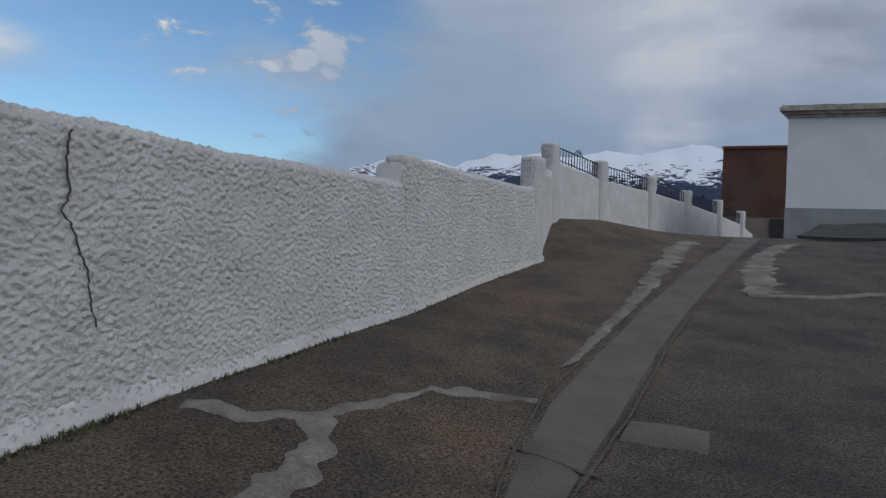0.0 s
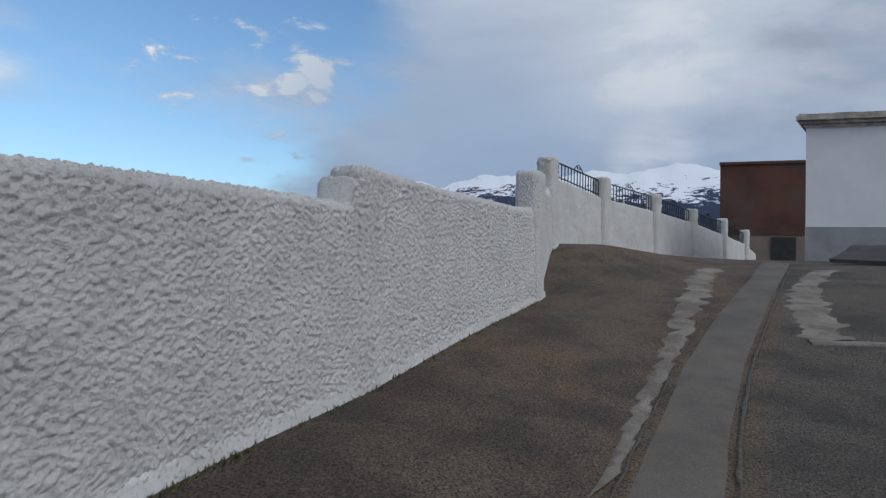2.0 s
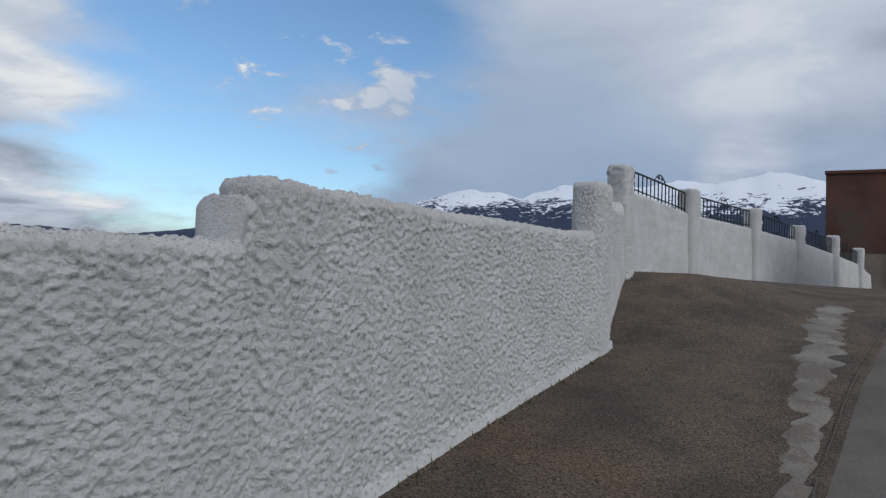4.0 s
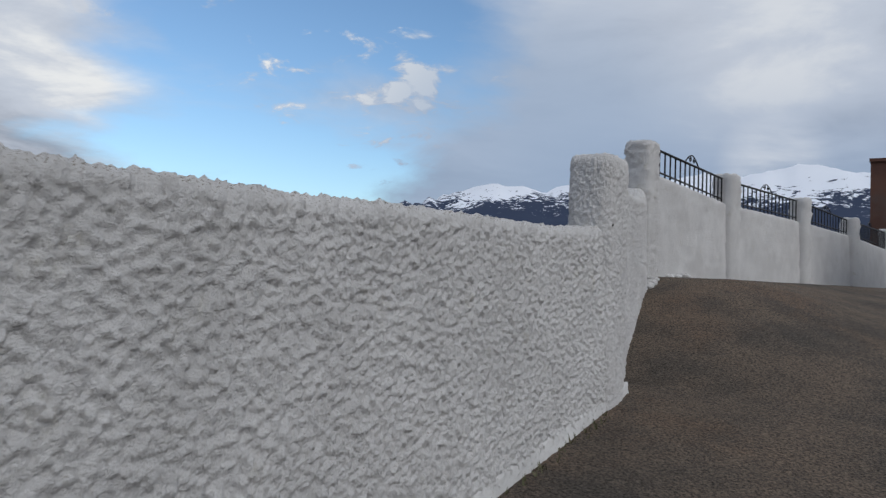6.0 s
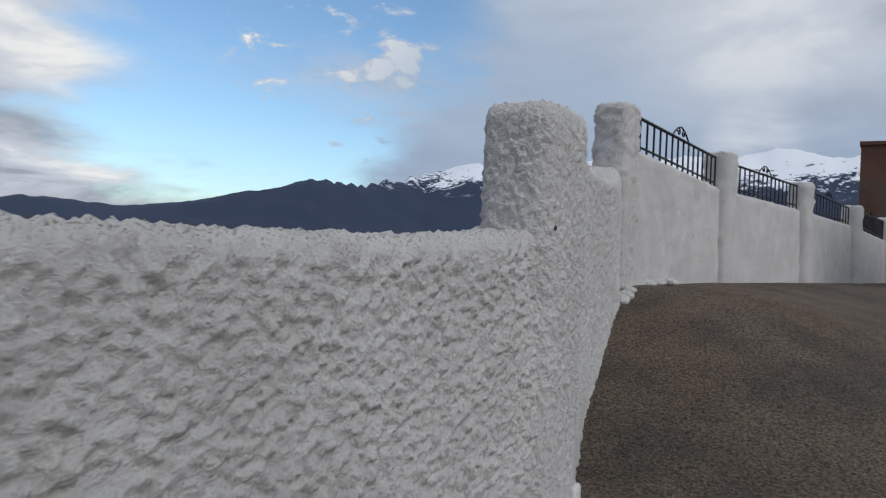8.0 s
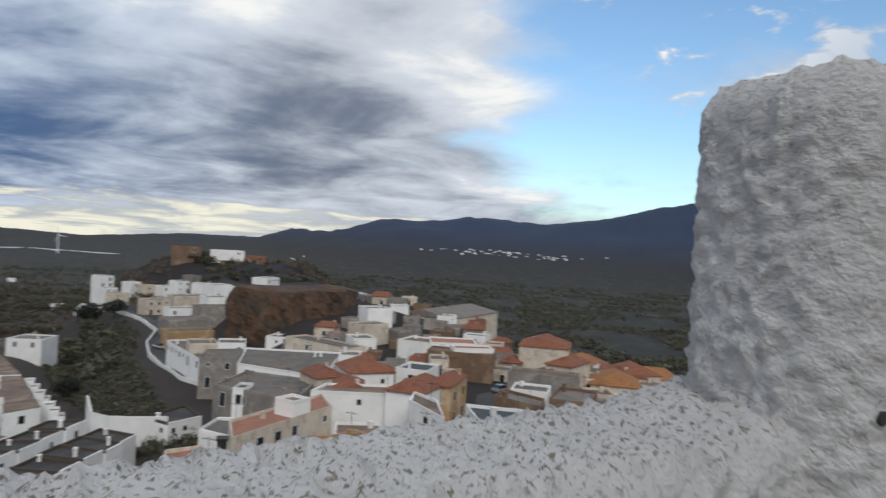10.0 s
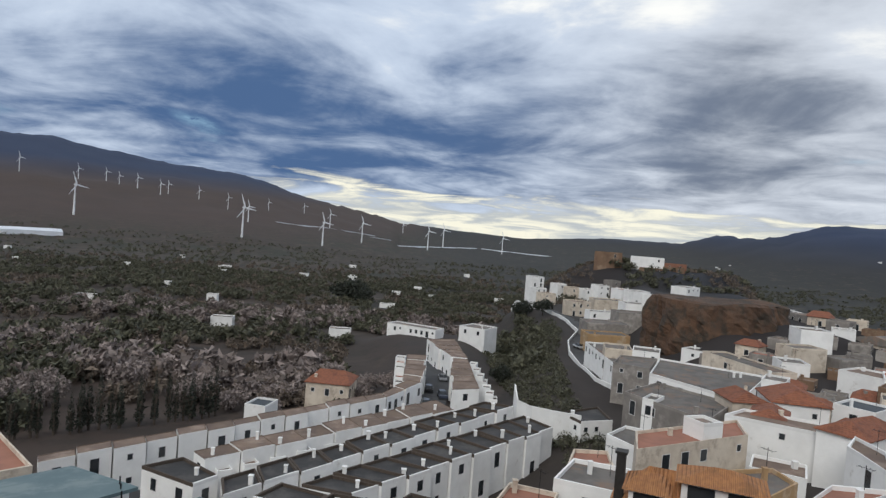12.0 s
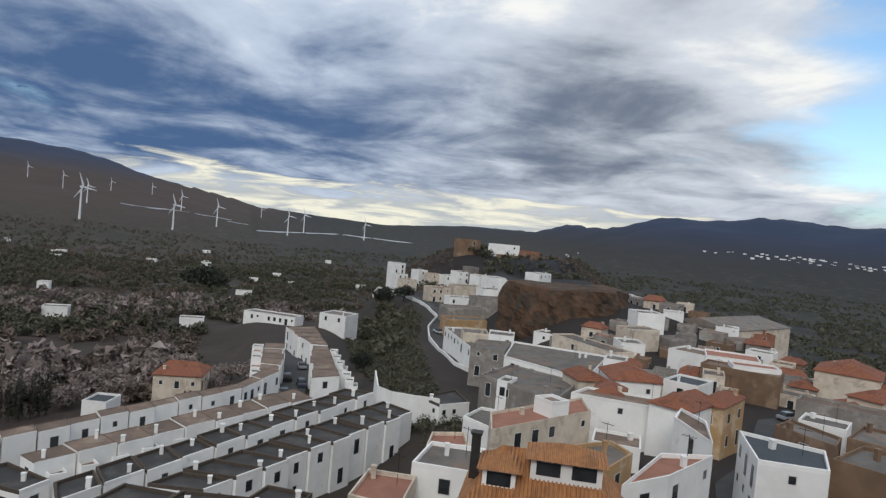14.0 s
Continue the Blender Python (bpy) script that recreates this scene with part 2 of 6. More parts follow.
M_TYRE = material("rubber", (.015, .015, .015), (.02, .02, .02), 5, .8)


def tile_material(name, a, b):
    """Barrel tiles: ribs down the slope as relief, tone from tile to tile."""
    m = material(name, a, b, 2.2, .85, 0, c=(a[0] * .6, a[1] * .62, a[2] * .7), c_scale=.5, per_object=.08)
    t = m.node_tree
    co = t.nodes.new("ShaderNodeUVMap").outputs[0]
    w = t.nodes.new("ShaderNodeTexWave")
    w.bands_direction = "X"
    w.inputs["Scale"].default_value = 1.25
    t.links.new(co, w.inputs["Vector"])
    n = t.nodes.new("ShaderNodeBump")
    n.inputs["Strength"].default_value, n.inputs["Distance"].default_value = 1, .12
    t.links.new(w.outputs["Fac"], n.inputs["Height"])
    t.links.new(n.outputs[0], t.nodes["Principled BSDF"].inputs["Normal"])
    return m


M_TILE = tile_material("red_roof_tiles", (.31, .115, .062), (.24, .092, .052))
M_TILE_GOLD = tile_material("golden_roof_tiles", (.44, .20, .075), (.34, .15, .062))


def leaf_material(name, a, b):
    m = material(name, a, b, .5, .8)
    t = m.node_tree
    g = t.nodes.new("ShaderNodeNewGeometry").outputs["Random Per Island"]
    h = t.nodes.new("ShaderNodeHueSaturation")
    r = t.nodes.new("ShaderNodeMapRange")
    t.links.new(g, r.inputs[0])
    r.inputs[3].default_value, r.inputs[4].default_value = .5, 1.5
    t.links.new(r.outputs[0], h.inputs["Value"])
    p = t.nodes["Principled BSDF"].inputs["Base Color"]
    t.links.new(p.links[0].from_socket, h.inputs["Color"])
    t.links.new(h.outputs[0], p)
    return m


M_OLIVE = leaf_material("olive_foliage", (.088, .084, .052), (.056, .058, .037))
M_SCRUB = leaf_material("bare_scrub", (.14, .105, .08), (.10, .08, .062))
M_ALMOND = leaf_material("almond_blossom", (.25, .205, .19), (.17, .14, .125))
M_CYPRESS = leaf_material("cypress_foliage", (.018, .022, .014), (.026, .03, .02))
M_WEED = leaf_material("weeds", (.07, .08, .035), (.1, .09, .05))


def country_material():
    """Fields, scrub and rock by noise, snow on the high peaks, aerial haze painted blue into the uplands."""
    m = material("open_country", (.033, .024, .017), (.052, .036, .025), .03, .95, c=(.024, .026, .014), c_scale=.012, c_limits=(.5, .6))
    t = m.node_tree
    p = t.nodes["Principled BSDF"]
    geo = t.nodes.new("ShaderNodeNewGeometry")
    s = t.nodes.new("ShaderNodeSeparateXYZ")
    t.links.new(geo.outputs["Position"], s.inputs[0])

    def ns(scale, detail, rough):
        n = t.nodes.new("ShaderNodeTexNoise")
        n.inputs["Scale"].default_value, n.inputs["Detail"].default_value, n.inputs["Roughness"].default_value = scale, detail, rough
        t.links.new(geo.outputs["Position"], n.inputs["Vector"])
        return n.outputs["Fac"]

    def mth(op, a, b):
        n = t.nodes.new("ShaderNodeMath")
        n.operation = op
        for i, v in enumerate((a, b)):
            if isinstance(v, float):
                n.inputs[i].default_value = v
            else:
                t.links.new(v, n.inputs[i])
        return n.outputs[0]

    def rng(v, a, b):
        n = t.nodes.new("ShaderNodeMapRange")
        t.links.new(v, n.inputs[0])
        n.inputs[1].default_value, n.inputs[2].default_value = a, b
        return n.outputs[0]

    def mx(f, a, b):
        n = t.nodes.new("ShaderNodeMix")
        n.data_type = "RGBA"
        t.links.new(f, n.inputs[0])
        for sk, v in ((n.inputs[6], a), (n.inputs[7], b)):
            if isinstance(v, tuple):
                sk.default_value = (*v, 1)
            else:
                t.links.new(v, sk)
        return n.outputs[2]
    base = p.inputs["Base Color"].links[0].from_socket
    # blue of the distance haze, put straight into the colour of the high ground
    hazed_upland = mx(ns(.006, 8, .65), (.011, .024, .062), (.018, .034, .080))
    foot = mx(ns(.012, 8, .7), (.032, .021, .018), (.068, .043, .032))
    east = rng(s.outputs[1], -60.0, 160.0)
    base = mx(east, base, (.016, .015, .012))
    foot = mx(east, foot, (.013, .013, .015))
    base = mx(rng(ns(.10, 5, .75), .49, .60), base, (.009, .011, .006))
    base = mx(rng(ns(.045, 6, .7), .56, .64), base, (.075, .058, .040))
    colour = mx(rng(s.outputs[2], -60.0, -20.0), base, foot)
    # painted haze sets in with height, lower down on the east side
    colour = mx(rng(mth("ADD", s.outputs[2], mth("MULTIPLY", east, 75.0)), 50.0, 140.0), colour, hazed_upland)
    level = mth("ADD", s.outputs[2], mth("MULTIPLY", mth("SUBTRACT", ns(.0055, 9, .7), .5), 700.0))
    level = mth("ADD", level, mth("MULTIPLY", mth("SUBTRACT", ns(.03, 6, .7), .5), 620.0))
    high = rng(s.outputs[2], 300.0, 380.0)
    snow = mth("MULTIPLY", rng(level, 425.0, 450.0), high)
    colour = mx(snow, colour, (.78, .82, .9))
    t.links.new(colour, p.inputs["Base Color"])
    return m


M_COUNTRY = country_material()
M_CLIFF = material("red_earth_cliff", (.12, .066, .038), (.075, .045, .030), .12, .95, .9, .6, c=(.05, .038, .028), c_scale=.25, c_limits=(.45, .62), distance=.8)

# ---- shape helpers ----


def mesh_from(name, verts, faces, mat, smooth=False, uv=None):
    me = bpy.data.meshes.new(name)
    me.from_pydata([tuple(v) for v in verts], [], faces)
    me.materials.append(mat)
    if smooth:
        me.shade_smooth()
    if uv:
        layer = me.uv_layers.new()
        for loop in me.loops:
            layer.data[loop.index].uv = uv(me.vertices[loop.vertex_index].co)
    me.update()
    return me


def part(name, bm, mat, parent=None, label=""):
    me = bpy.data.meshes.new(name)
    bm.to_mesh(me)
    bm.free()
    me.materials.append(mat)
    ob = new(name, me)
    ob.parent = parent
    return tagged(ob, label)


def put(name, me, parent=None, label=""):
    ob = new(name, me)
    ob.parent = parent
    return tagged(ob, label)


def empty(name, x, y, z):
    ob = new(name)
    ob.location = (x, y, z)
    return ob


def box_bm(x0, y0, z0, x1, y1, z1, bevel=0.0, bm=None):
    own = bmesh.new()
    bmesh.ops.create_cube(own, size=1)
    for v in own.verts:
        v.co = ((x0 + x1) / 2 + v.co.x * (x1 - x0), (y0 + y1) / 2 + v.co.y * (y1 - y0), (z0 + z1) / 2 + v.co.z * (z1 - z0))
    if bevel:
        bmesh.ops.bevel(own, geom=own.edges[:], offset=bevel, segments=2, affect="EDGES")
    return own


def tube(pts, r, sides=6):
    bm = bmesh.new()
    rings = []
    for i, p in enumerate(pts):
        d = (Vector(pts[min(i + 1, len(pts) - 1)]) - Vector(pts[max(i - 1, 0)])).normalized()
        u = d.cross(Vector((.3, .5, .81))).normalized()
        w = d.cross(u)
        rings.append([bm.verts.new(Vector(p) + (u * math.cos(2 * math.pi * k / sides) + w * math.sin(2 * math.pi * k / sides)) * r) for k in range(sides)])
    for a, b in zip(rings, rings[1:]):
        for k in range(sides):
            bm.faces.new((a[k], a[(k + 1) % sides], b[(k + 1) % sides], b[k]))
    bm.faces.new(rings[0][::-1])
    bm.faces.new(rings[-1])
    return bm


def prism(corners, z0, z1):
    """Upright block on a four-cornered plan."""
    c = [Vector(p) for p in corners]
    v = [(p.x, p.y, z0) for p in c] + [(p.x, p.y, z1) for p in c]
    return v, [(3, 2, 1, 0), (4, 5, 6, 7), (0, 1, 5, 4), (1, 2, 6, 5), (2, 3, 7, 6), (3, 0, 4, 7)]


def prisms(blocks):
    vs, fs = [], []
    for corners, z0, z1 in blocks:
        v, f = prism(corners, z0, z1)
        fs += [tuple(i + len(vs) for i in q) for q in f]
        vs += v
    return vs, fs


# ---- the lie of the land ----
def lerp_table(v, table):
    """Smooth reading of a small table of (place, value)."""
    if v <= table[0][0]:
        return table[0][1]
    for (a, p), (b, q) in zip(table, table[1:]):
        if v <= b:
            return p + (q - p) * (v - a) / (b - a)
    return table[-1][1]


def step(a, b, v):
    t = min(1.0, max(0.0, (v - a) / (b - a)))
    return t * t * (3 - 2 * t)


SKYLINE = ((-30, 8), (-14, 8.5), (-8, 8.75), (-1, 8.3), (5, 8.3), (11, 7.5), (16, 7.4), (21, 6.4), (25, 5.5), (28.5, 5.8),
           (34, 4.7), (40, 3.2), (44.5, 2.6), (49.2, 3.05), (53, 2.5), (55.7, 2.7), (59, 2.0), (61.3, 1.0), (66, .95),
           (68.3, .1), (74, .1), (81, -.5), (87.5, -.2), (92, .1), (95, .8), (99.8, 1.5), (105, 3.1), (112, 3.5),
           (119.3, 4.5), (125, 4.3), (150, 4), (210, 2.5), (330, 8))
CREST = ((-30, 4300), (20, 4300), (30, 2700), (62, 2500), (70, 4200), (90, 4200), (98, 3300), (330, 3300))
SLOPE = ((0, -1.5), (8, -7), (20, -13), (35, -19), (55, -27), (70, -33), (130, -36), (200, -40), (450, -53), (1000, -64), (3000, -76))
RIDGE = ((-30, 52, -21, 24), (-75, 84, -25, 30), (-120, 105, -25, 30), (-185, 118, -17, 34), (-260, 132, -20, 34), (-330, 150, -22, 38), (-385, 168, -14, 46), (-470, 190, -30, 60))
ROADSIDE = ((-75, 44, -31, 14), (-105, 54, -30, 20), (-150, 64, -31, 22), (-185, 70, -32, 22), (-250, 84, -30, 24), (-318, 80, -32, 22), (-345, 100, -34, 20))

STREET_BED = ((-104, 10, -32, 10), (-124, 16, -32.2, 10), (-150, 18.5, -33, 10), (-190, 19.5, -34.5, 12), (-228, 18, -36, 18))


def outside(x, y):
    """How far a place lies outside the parapet wall (negative: on the alley)."""
    return max((x - .595) * -.977 + (y - 7.777) * .213, (x - 1.5) * -.921 + (y - 15.4) * .388)


def terrain(x, y):
    """Height of the country beyond the parapet."""
    dx, dy = x - 1.6, y - 12.2
    r = math.hypot(dx, dy)
    b = math.degrees(math.atan2(-dx, dy))
    if b < -30:
        b += 360
    out = outside(x, y)
    if out < 0:
        return -4 - min(30, max(0, r - 60) * .2) if r < 400 else -36
    z = lerp_table(max(out, r * .8), SLOPE)
    best = 0
    for (xa, ya, za, wa), (xb, yb, zb, wb) in (*zip(RIDGE, RIDGE[1:]), *zip(ROADSIDE, ROADSIDE[1:]), *zip(STREET_BED, STREET_BED[1:])):
        ex, ey = xb - xa, yb - ya
        t = min(1, max(0, ((x - xa) * ex + (y - ya) * ey) / (ex * ex + ey * ey)))
        d = math.hypot(x - xa - t * ex, y - ya - t * ey) / (wa + t * (wb - wa))
        if d < 2:
            zt = za + t * (zb - za)
            lift = (zt - z) * (1 - step(.55, 1.6, d))
            best = max(best, lift)
    z += best
    castle = math.hypot(x + 395, y - 136)
    if castle < 75:
        z = max(z, -11 - (castle / 38) ** 2 * 13)
    crest = lerp_table(b, CREST)
    foot = crest * (.3 if b > 92 else .45)
    if r > foot:
        top = 2.4 + crest * math.tan(math.radians(lerp_table(b, SKYLINE)))
        t = (r - foot) / (crest - foot)
        if t <= 1:
            z += (top - z) * t ** (1.25 if b > 92 else 1.6)
        else:
            z = top - (r - crest) * .35
    return z


def alley(x, y):
    """Height of the sloping concrete ground."""
    near = lerp_table(y, ((-12, -1.95), (0, -.98), (4, -.5), (5.3, -.38), (6.4, -.28), (7.75, -.18), (9.6, .05), (12.7, .36), (13.3, .55), (14, .80), (14.7, 1.03), (15.4, 1.2), (19, 1.19), (26, 1.14), (60, .9)))
    mid = lerp_table(y, ((-12, -2.2), (1.3, -1.12), (5.0, -.72), (6.2, -.57), (8, -.37), (9.9, -.12), (12, .25), (14, .58), (16.5, .92), (21, 1.1), (30, 1.1), (60, .8)))
    return near + (mid - near) * step(.1, 2.2, -outside(x, y))

# ---- country: one sheet to the horizon ----


def build_country():
    bearings = [-25 + .42 * i for i in range(371)] + [131 + 7 * i for i in range(29)]
    rings = [2.2 * (4700 / 2.2) ** (i / 169) for i in range(170)]
    verts, faces = [], []
    for r in rings:
        for b in bearings:
            x, y = 1.6 - math.sin(radians(b)) * r, 12.2 + math.cos(radians(b)) * r
            z = terrain(x, y)
            if r > 25:
                rough = noise.fractal(Vector((x, y, 0)) * .03, 1, 2, 4) * min(3.0, r * .012)
                z += rough * (.25 if r < 300 else 1)
            if r > 1000:
                hill = noise.fractal(Vector((x, y, 7)) * .0042, .9, 2.1, 6)
                z += hill * min(1, (r - 1000) / 1200) * max(0, z + 66) * (.06 if r > 2600 else .10)
            verts.append((x, y, z))
    n = len(bearings)
    for i in range(len(rings) - 1):
        for j in range(n):
            k = (j + 1) % n
            faces.append((i * n + j, i * n + k, (i + 1) * n + k, (i + 1) * n + j))
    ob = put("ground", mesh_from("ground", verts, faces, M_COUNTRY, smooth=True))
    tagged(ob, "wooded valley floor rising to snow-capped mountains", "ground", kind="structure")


build_country()

# ---- alley: concrete ground, trench strip, cement patches ----


def wall_x(y):
    if y < 12.6:
        return .595 + (y - 7.777) * .2179
    if y < 15.3:
        return lerp_table(y, ((12.6, 1.58), (13.1, 1.55), (14.2, 1.60), (15.3, 1.65)))
    return 1.62 + (y - 15.4) * .421


def build_alley():
    verts, faces = [], []
    ys = [-11 + .125 * i for i in range(255)] + [21 + .6 * i for i in range(50)]
    cols = 90
    for y in ys:
        for i in range(cols + 1):
            t = i / cols
            x = wall_x(y) - .1 + 26 * t * t * .85 + 3.9 * t
            z = alley(x, y) + noise.fractal(Vector((x, y, 0)) * 1.1, 1, 2, 4) * .008
            verts.append((x, y, z))
    w = cols + 1
    for j in range(len(ys) - 1):
        for i in range(cols):
            faces.append((j * w + i, j * w + i + 1, (j + 1) * w + i + 1, (j + 1) * w + i))
    ob = put("pavement", mesh_from("pavement", verts, faces, M_GROUND, smooth=True))
    tagged(ob, "sloping alley ground of stained brown concrete", "pavement", kind="structure")


def ribbon(name, left, right, mat, lift, label, ragged=0.0, thick=.03, sub=24):
    """A thin slab between two lines laid on the alley."""
    rows = []
    for (a, b), (c, d) in zip(zip(left, right), zip(left[1:], right[1:])):
        for i in range(sub):
            t = i / sub
            rows.append((Vector(a).lerp(Vector(c), t), Vector(b).lerp(Vector(d), t)))
    rows.append((Vector(left[-1]), Vector(right[-1])))
    verts, faces = [], []
    for k, (p, q) in enumerate(rows):
        jl, jr = (noise.noise(Vector((p.x * 5, p.y * 5, 3))) + noise.noise(Vector((p.x * 11, p.y * 11, 3))) * .3) * ragged, (noise.noise(Vector((q.x * 5, q.y * 5, 9))) + noise.noise(Vector((q.x * 11, q.y * 11, 9))) * .3) * ragged
        e = (q - p).normalized()
        p, q = p + e * jl, q + e * jr
        for i in range(5):
            v = p.lerp(q, i / 4)
            z = alley(v.x, v.y) + noise.fractal(Vector((v.x, v.y, 0)) * 1.1, 1, 2, 4) * .008
            verts.append((v.x, v.y, z + (lift if 0 < i < 4 else lift - thick)))
    for k in range(len(rows) - 1):
        for i in range(4):
            faces.append((k * 5 + i, k * 5 + i + 1, k * 5 + 6 + i, k * 5 + 5 + i))
    ob = put(name, mesh_from(name, verts, faces, mat, smooth=True))
    return tagged(ob, label, "pavement", kind="structure")


build_alley()
STRIP_L = [(1.75, 3.2), (1.9, 4.6), (1.95, 5.3), (2.03, 6.06), (2.38, 7.5), (2.97, 9.77), (3.65, 11.8), (4.66, 14.4), (5.5, 17)]
STRIP_R = [(1.95, 3.4), (2.26, 4.69), (2.43, 5.3), (2.64, 6.03), (3.13, 8.1), (3.67, 9.95), (4.45, 12.2), (5.55, 15.3), (6.3, 17.4)]
ribbon("pavement_strip", STRIP_L, STRIP_R, M_STRIP, .016, "smooth grey concrete strip filling a long trench")
ribbon("joint_crack", [(x - .013, y) for x, y in STRIP_R], [(x + .013, y) for x, y in STRIP_R], M_CRACK, .022, "dark open joint along the trench strip", .02, .004)
ribbon("joint_crack", [(x - .006, y) for x, y in STRIP_L], [(x + .008, y) for x, y in STRIP_L], M_CRACK, .021, "dark open joint along the trench strip", .02, .004)
ribbon("joint_crack", [(1.92, 5.28), (2.2, 5.12), (2.42, 5.02)], [(1.92, 5.31), (2.2, 5.15), (2.42, 5.06)], M_CRACK, .02, "crack across the trench strip", .04, .004)
ribbon("cement_patch", [(.12, 4.82), (.5, 4.85), (.82, 5.06), (1.0, 5.36), (1.3, 5.86), (1.63, 6.03), (2.02, 6.1)],
       [(.16, 4.66), (.5, 4.62), (.84, 4.86), (1.03, 5.18), (1.33, 5.7), (1.66, 5.9), (2.02, 6.02)], M_PATCH, .012, "pale cement repair snaking over the alley", .10)
ribbon("cement_patch", [(.72, 4.99), (.84, 4.6), (.84, 4.3), (.78, 3.9)], [(1.0, 4.99), (1.08, 4.62), (1.08, 4.3), (1.05, 3.9)], M_PATCH, .014, "pale cement repair snaking over the alley", .12)
ribbon("cement_patch", [(2.1, 6.8), (2.58, 9.0), (2.98, 10.7), (3.3, 12.5), (3.85, 14.6), (4.2, 15.6)], [(2.3, 7.2), (2.9, 9.5), (3.3, 10.9), (3.8, 12.6), (4.25, 14.4), (4.6, 15.5)], M_PATCH, .013, "pale cement repair beside the trench strip", .22)
ribbon("cement_patch", [(5.9, 15.6), (5.0, 13.6), (4.45, 12.0), (4.3, 10.7)], [(6.5, 15.8), (5.6, 13.9), (5.15, 12.0), (4.9, 10.9)], M_PATCH, .012, "pale cement repair beside the trench strip", .25)
ribbon("cement_patch", [(4.4, 10.6), (5.3, 10.68), (6.3, 11.1), (8.5, 12)], [(4.4, 10.85), (5.3, 10.86), (6.3, 11.3), (8.5, 12.2)], M_PATCH, .013, "narrow pale cement seam on the alley", .06)
ribbon("cement_patch", [(2.66, 6.05), (2.9, 6.03), (3.13, 5.97)], [(2.52, 5.5), (2.8, 5.47), (3.04, 5.45)], M_STRIP, .011, "square grey cement patch beside the trench", .06)

# ---- parapet wall of whitewashed roughcast ----


TILT = Euler((.62, .41, .87)).to_matrix()


def lumps(p, amount):
    """Thrown mortar: crowded knobs a few centimetres across over slow waves."""
    q = TILT @ p
    a = noise.noise(q * 40) * .75 + noise.noise(q * 76 + Vector((3, 1, 7))) * .5
    return (max(a, -.3) * 1.8 - .05) * amount + noise.noise(p * 3) * amount * .5


def rough_wall(name, stations, res, thick, label, amount=.014, cap=.06, mat=None):
    """Wall swept along its front foot line: (x, y, foot, top); rounded on top, every face knobbly."""
    line = [stations[0]]
    for a, b in zip(stations, stations[1:]):
        n = max(1, round(math.dist(a[:2], b[:2]) / res))
        line += [tuple(p + (q - p) * (i + 1) / n for p, q in zip(a, b)) for i in range(n)]
    rows = max(8, round((max(s[3] - s[2] for s in stations) + .25) / res))
    verts, ring = [], None
    for k, (x, y, zb, zt) in enumerate(line):
        a, b = line[max(0, k - 2)], line[min(len(line) - 1, k + 2)]
        d = Vector((b[0] - a[0], b[1] - a[1], 0)).normalized()
        out = Vector((d.y, -d.x, 0))
        pts = []
        for i in range(rows + 1):
            t = i / rows
            pts.append((0.035 * (1 - t), zb - .25 + (zt - cap - zb + .25) * t, 1, 0))
        for i in range(1, 5):
            g = i / 5 * math.pi / 2
            pts.append((-cap * (1 - math.cos(g)), zt - cap + cap * math.sin(g), math.cos(g), math.sin(g)))
        m = max(3, round((thick - 2 * cap) / max(res, .03)))
        for i in range(m + 1):
            pts.append((-cap - (thick - 2 * cap) * i / m, zt, 0, 1))
        for i in range(1, 5):
            g = math.pi / 2 * (1 - i / 5)
            pts.append((-thick + cap * (1 - math.cos(g)), zt - cap + cap * math.sin(g), -math.cos(g), math.sin(g)))
        for i in range(7):
            t = i / 6
            pts.append((-thick, zt - cap - (zt - cap - zb + 3) * t, -1, 0))
        ring = len(pts)
        for o, z, no, nz in pts:
            p = Vector((x, y, z)) + out * o
            p += (out * no + Vector((0, 0, nz))) * lumps(p, amount)
            verts.append(p)
    faces = []
    for k in range(len(line) - 1):
        for i in range(ring - 1):
            faces.append((k * ring + i, (k + 1) * ring + i, (k + 1) * ring + i + 1, k * ring + i + 1))
    last = (len(line) - 1) * ring
    faces += [tuple(range(ring)), tuple(last + ring - 1 - i for i in range(ring))]
    ob = put(name, mesh_from(name, verts, faces, mat or M_ROUGHCAST, smooth=True))
    return tagged(ob, label, "wall", kind="structure")


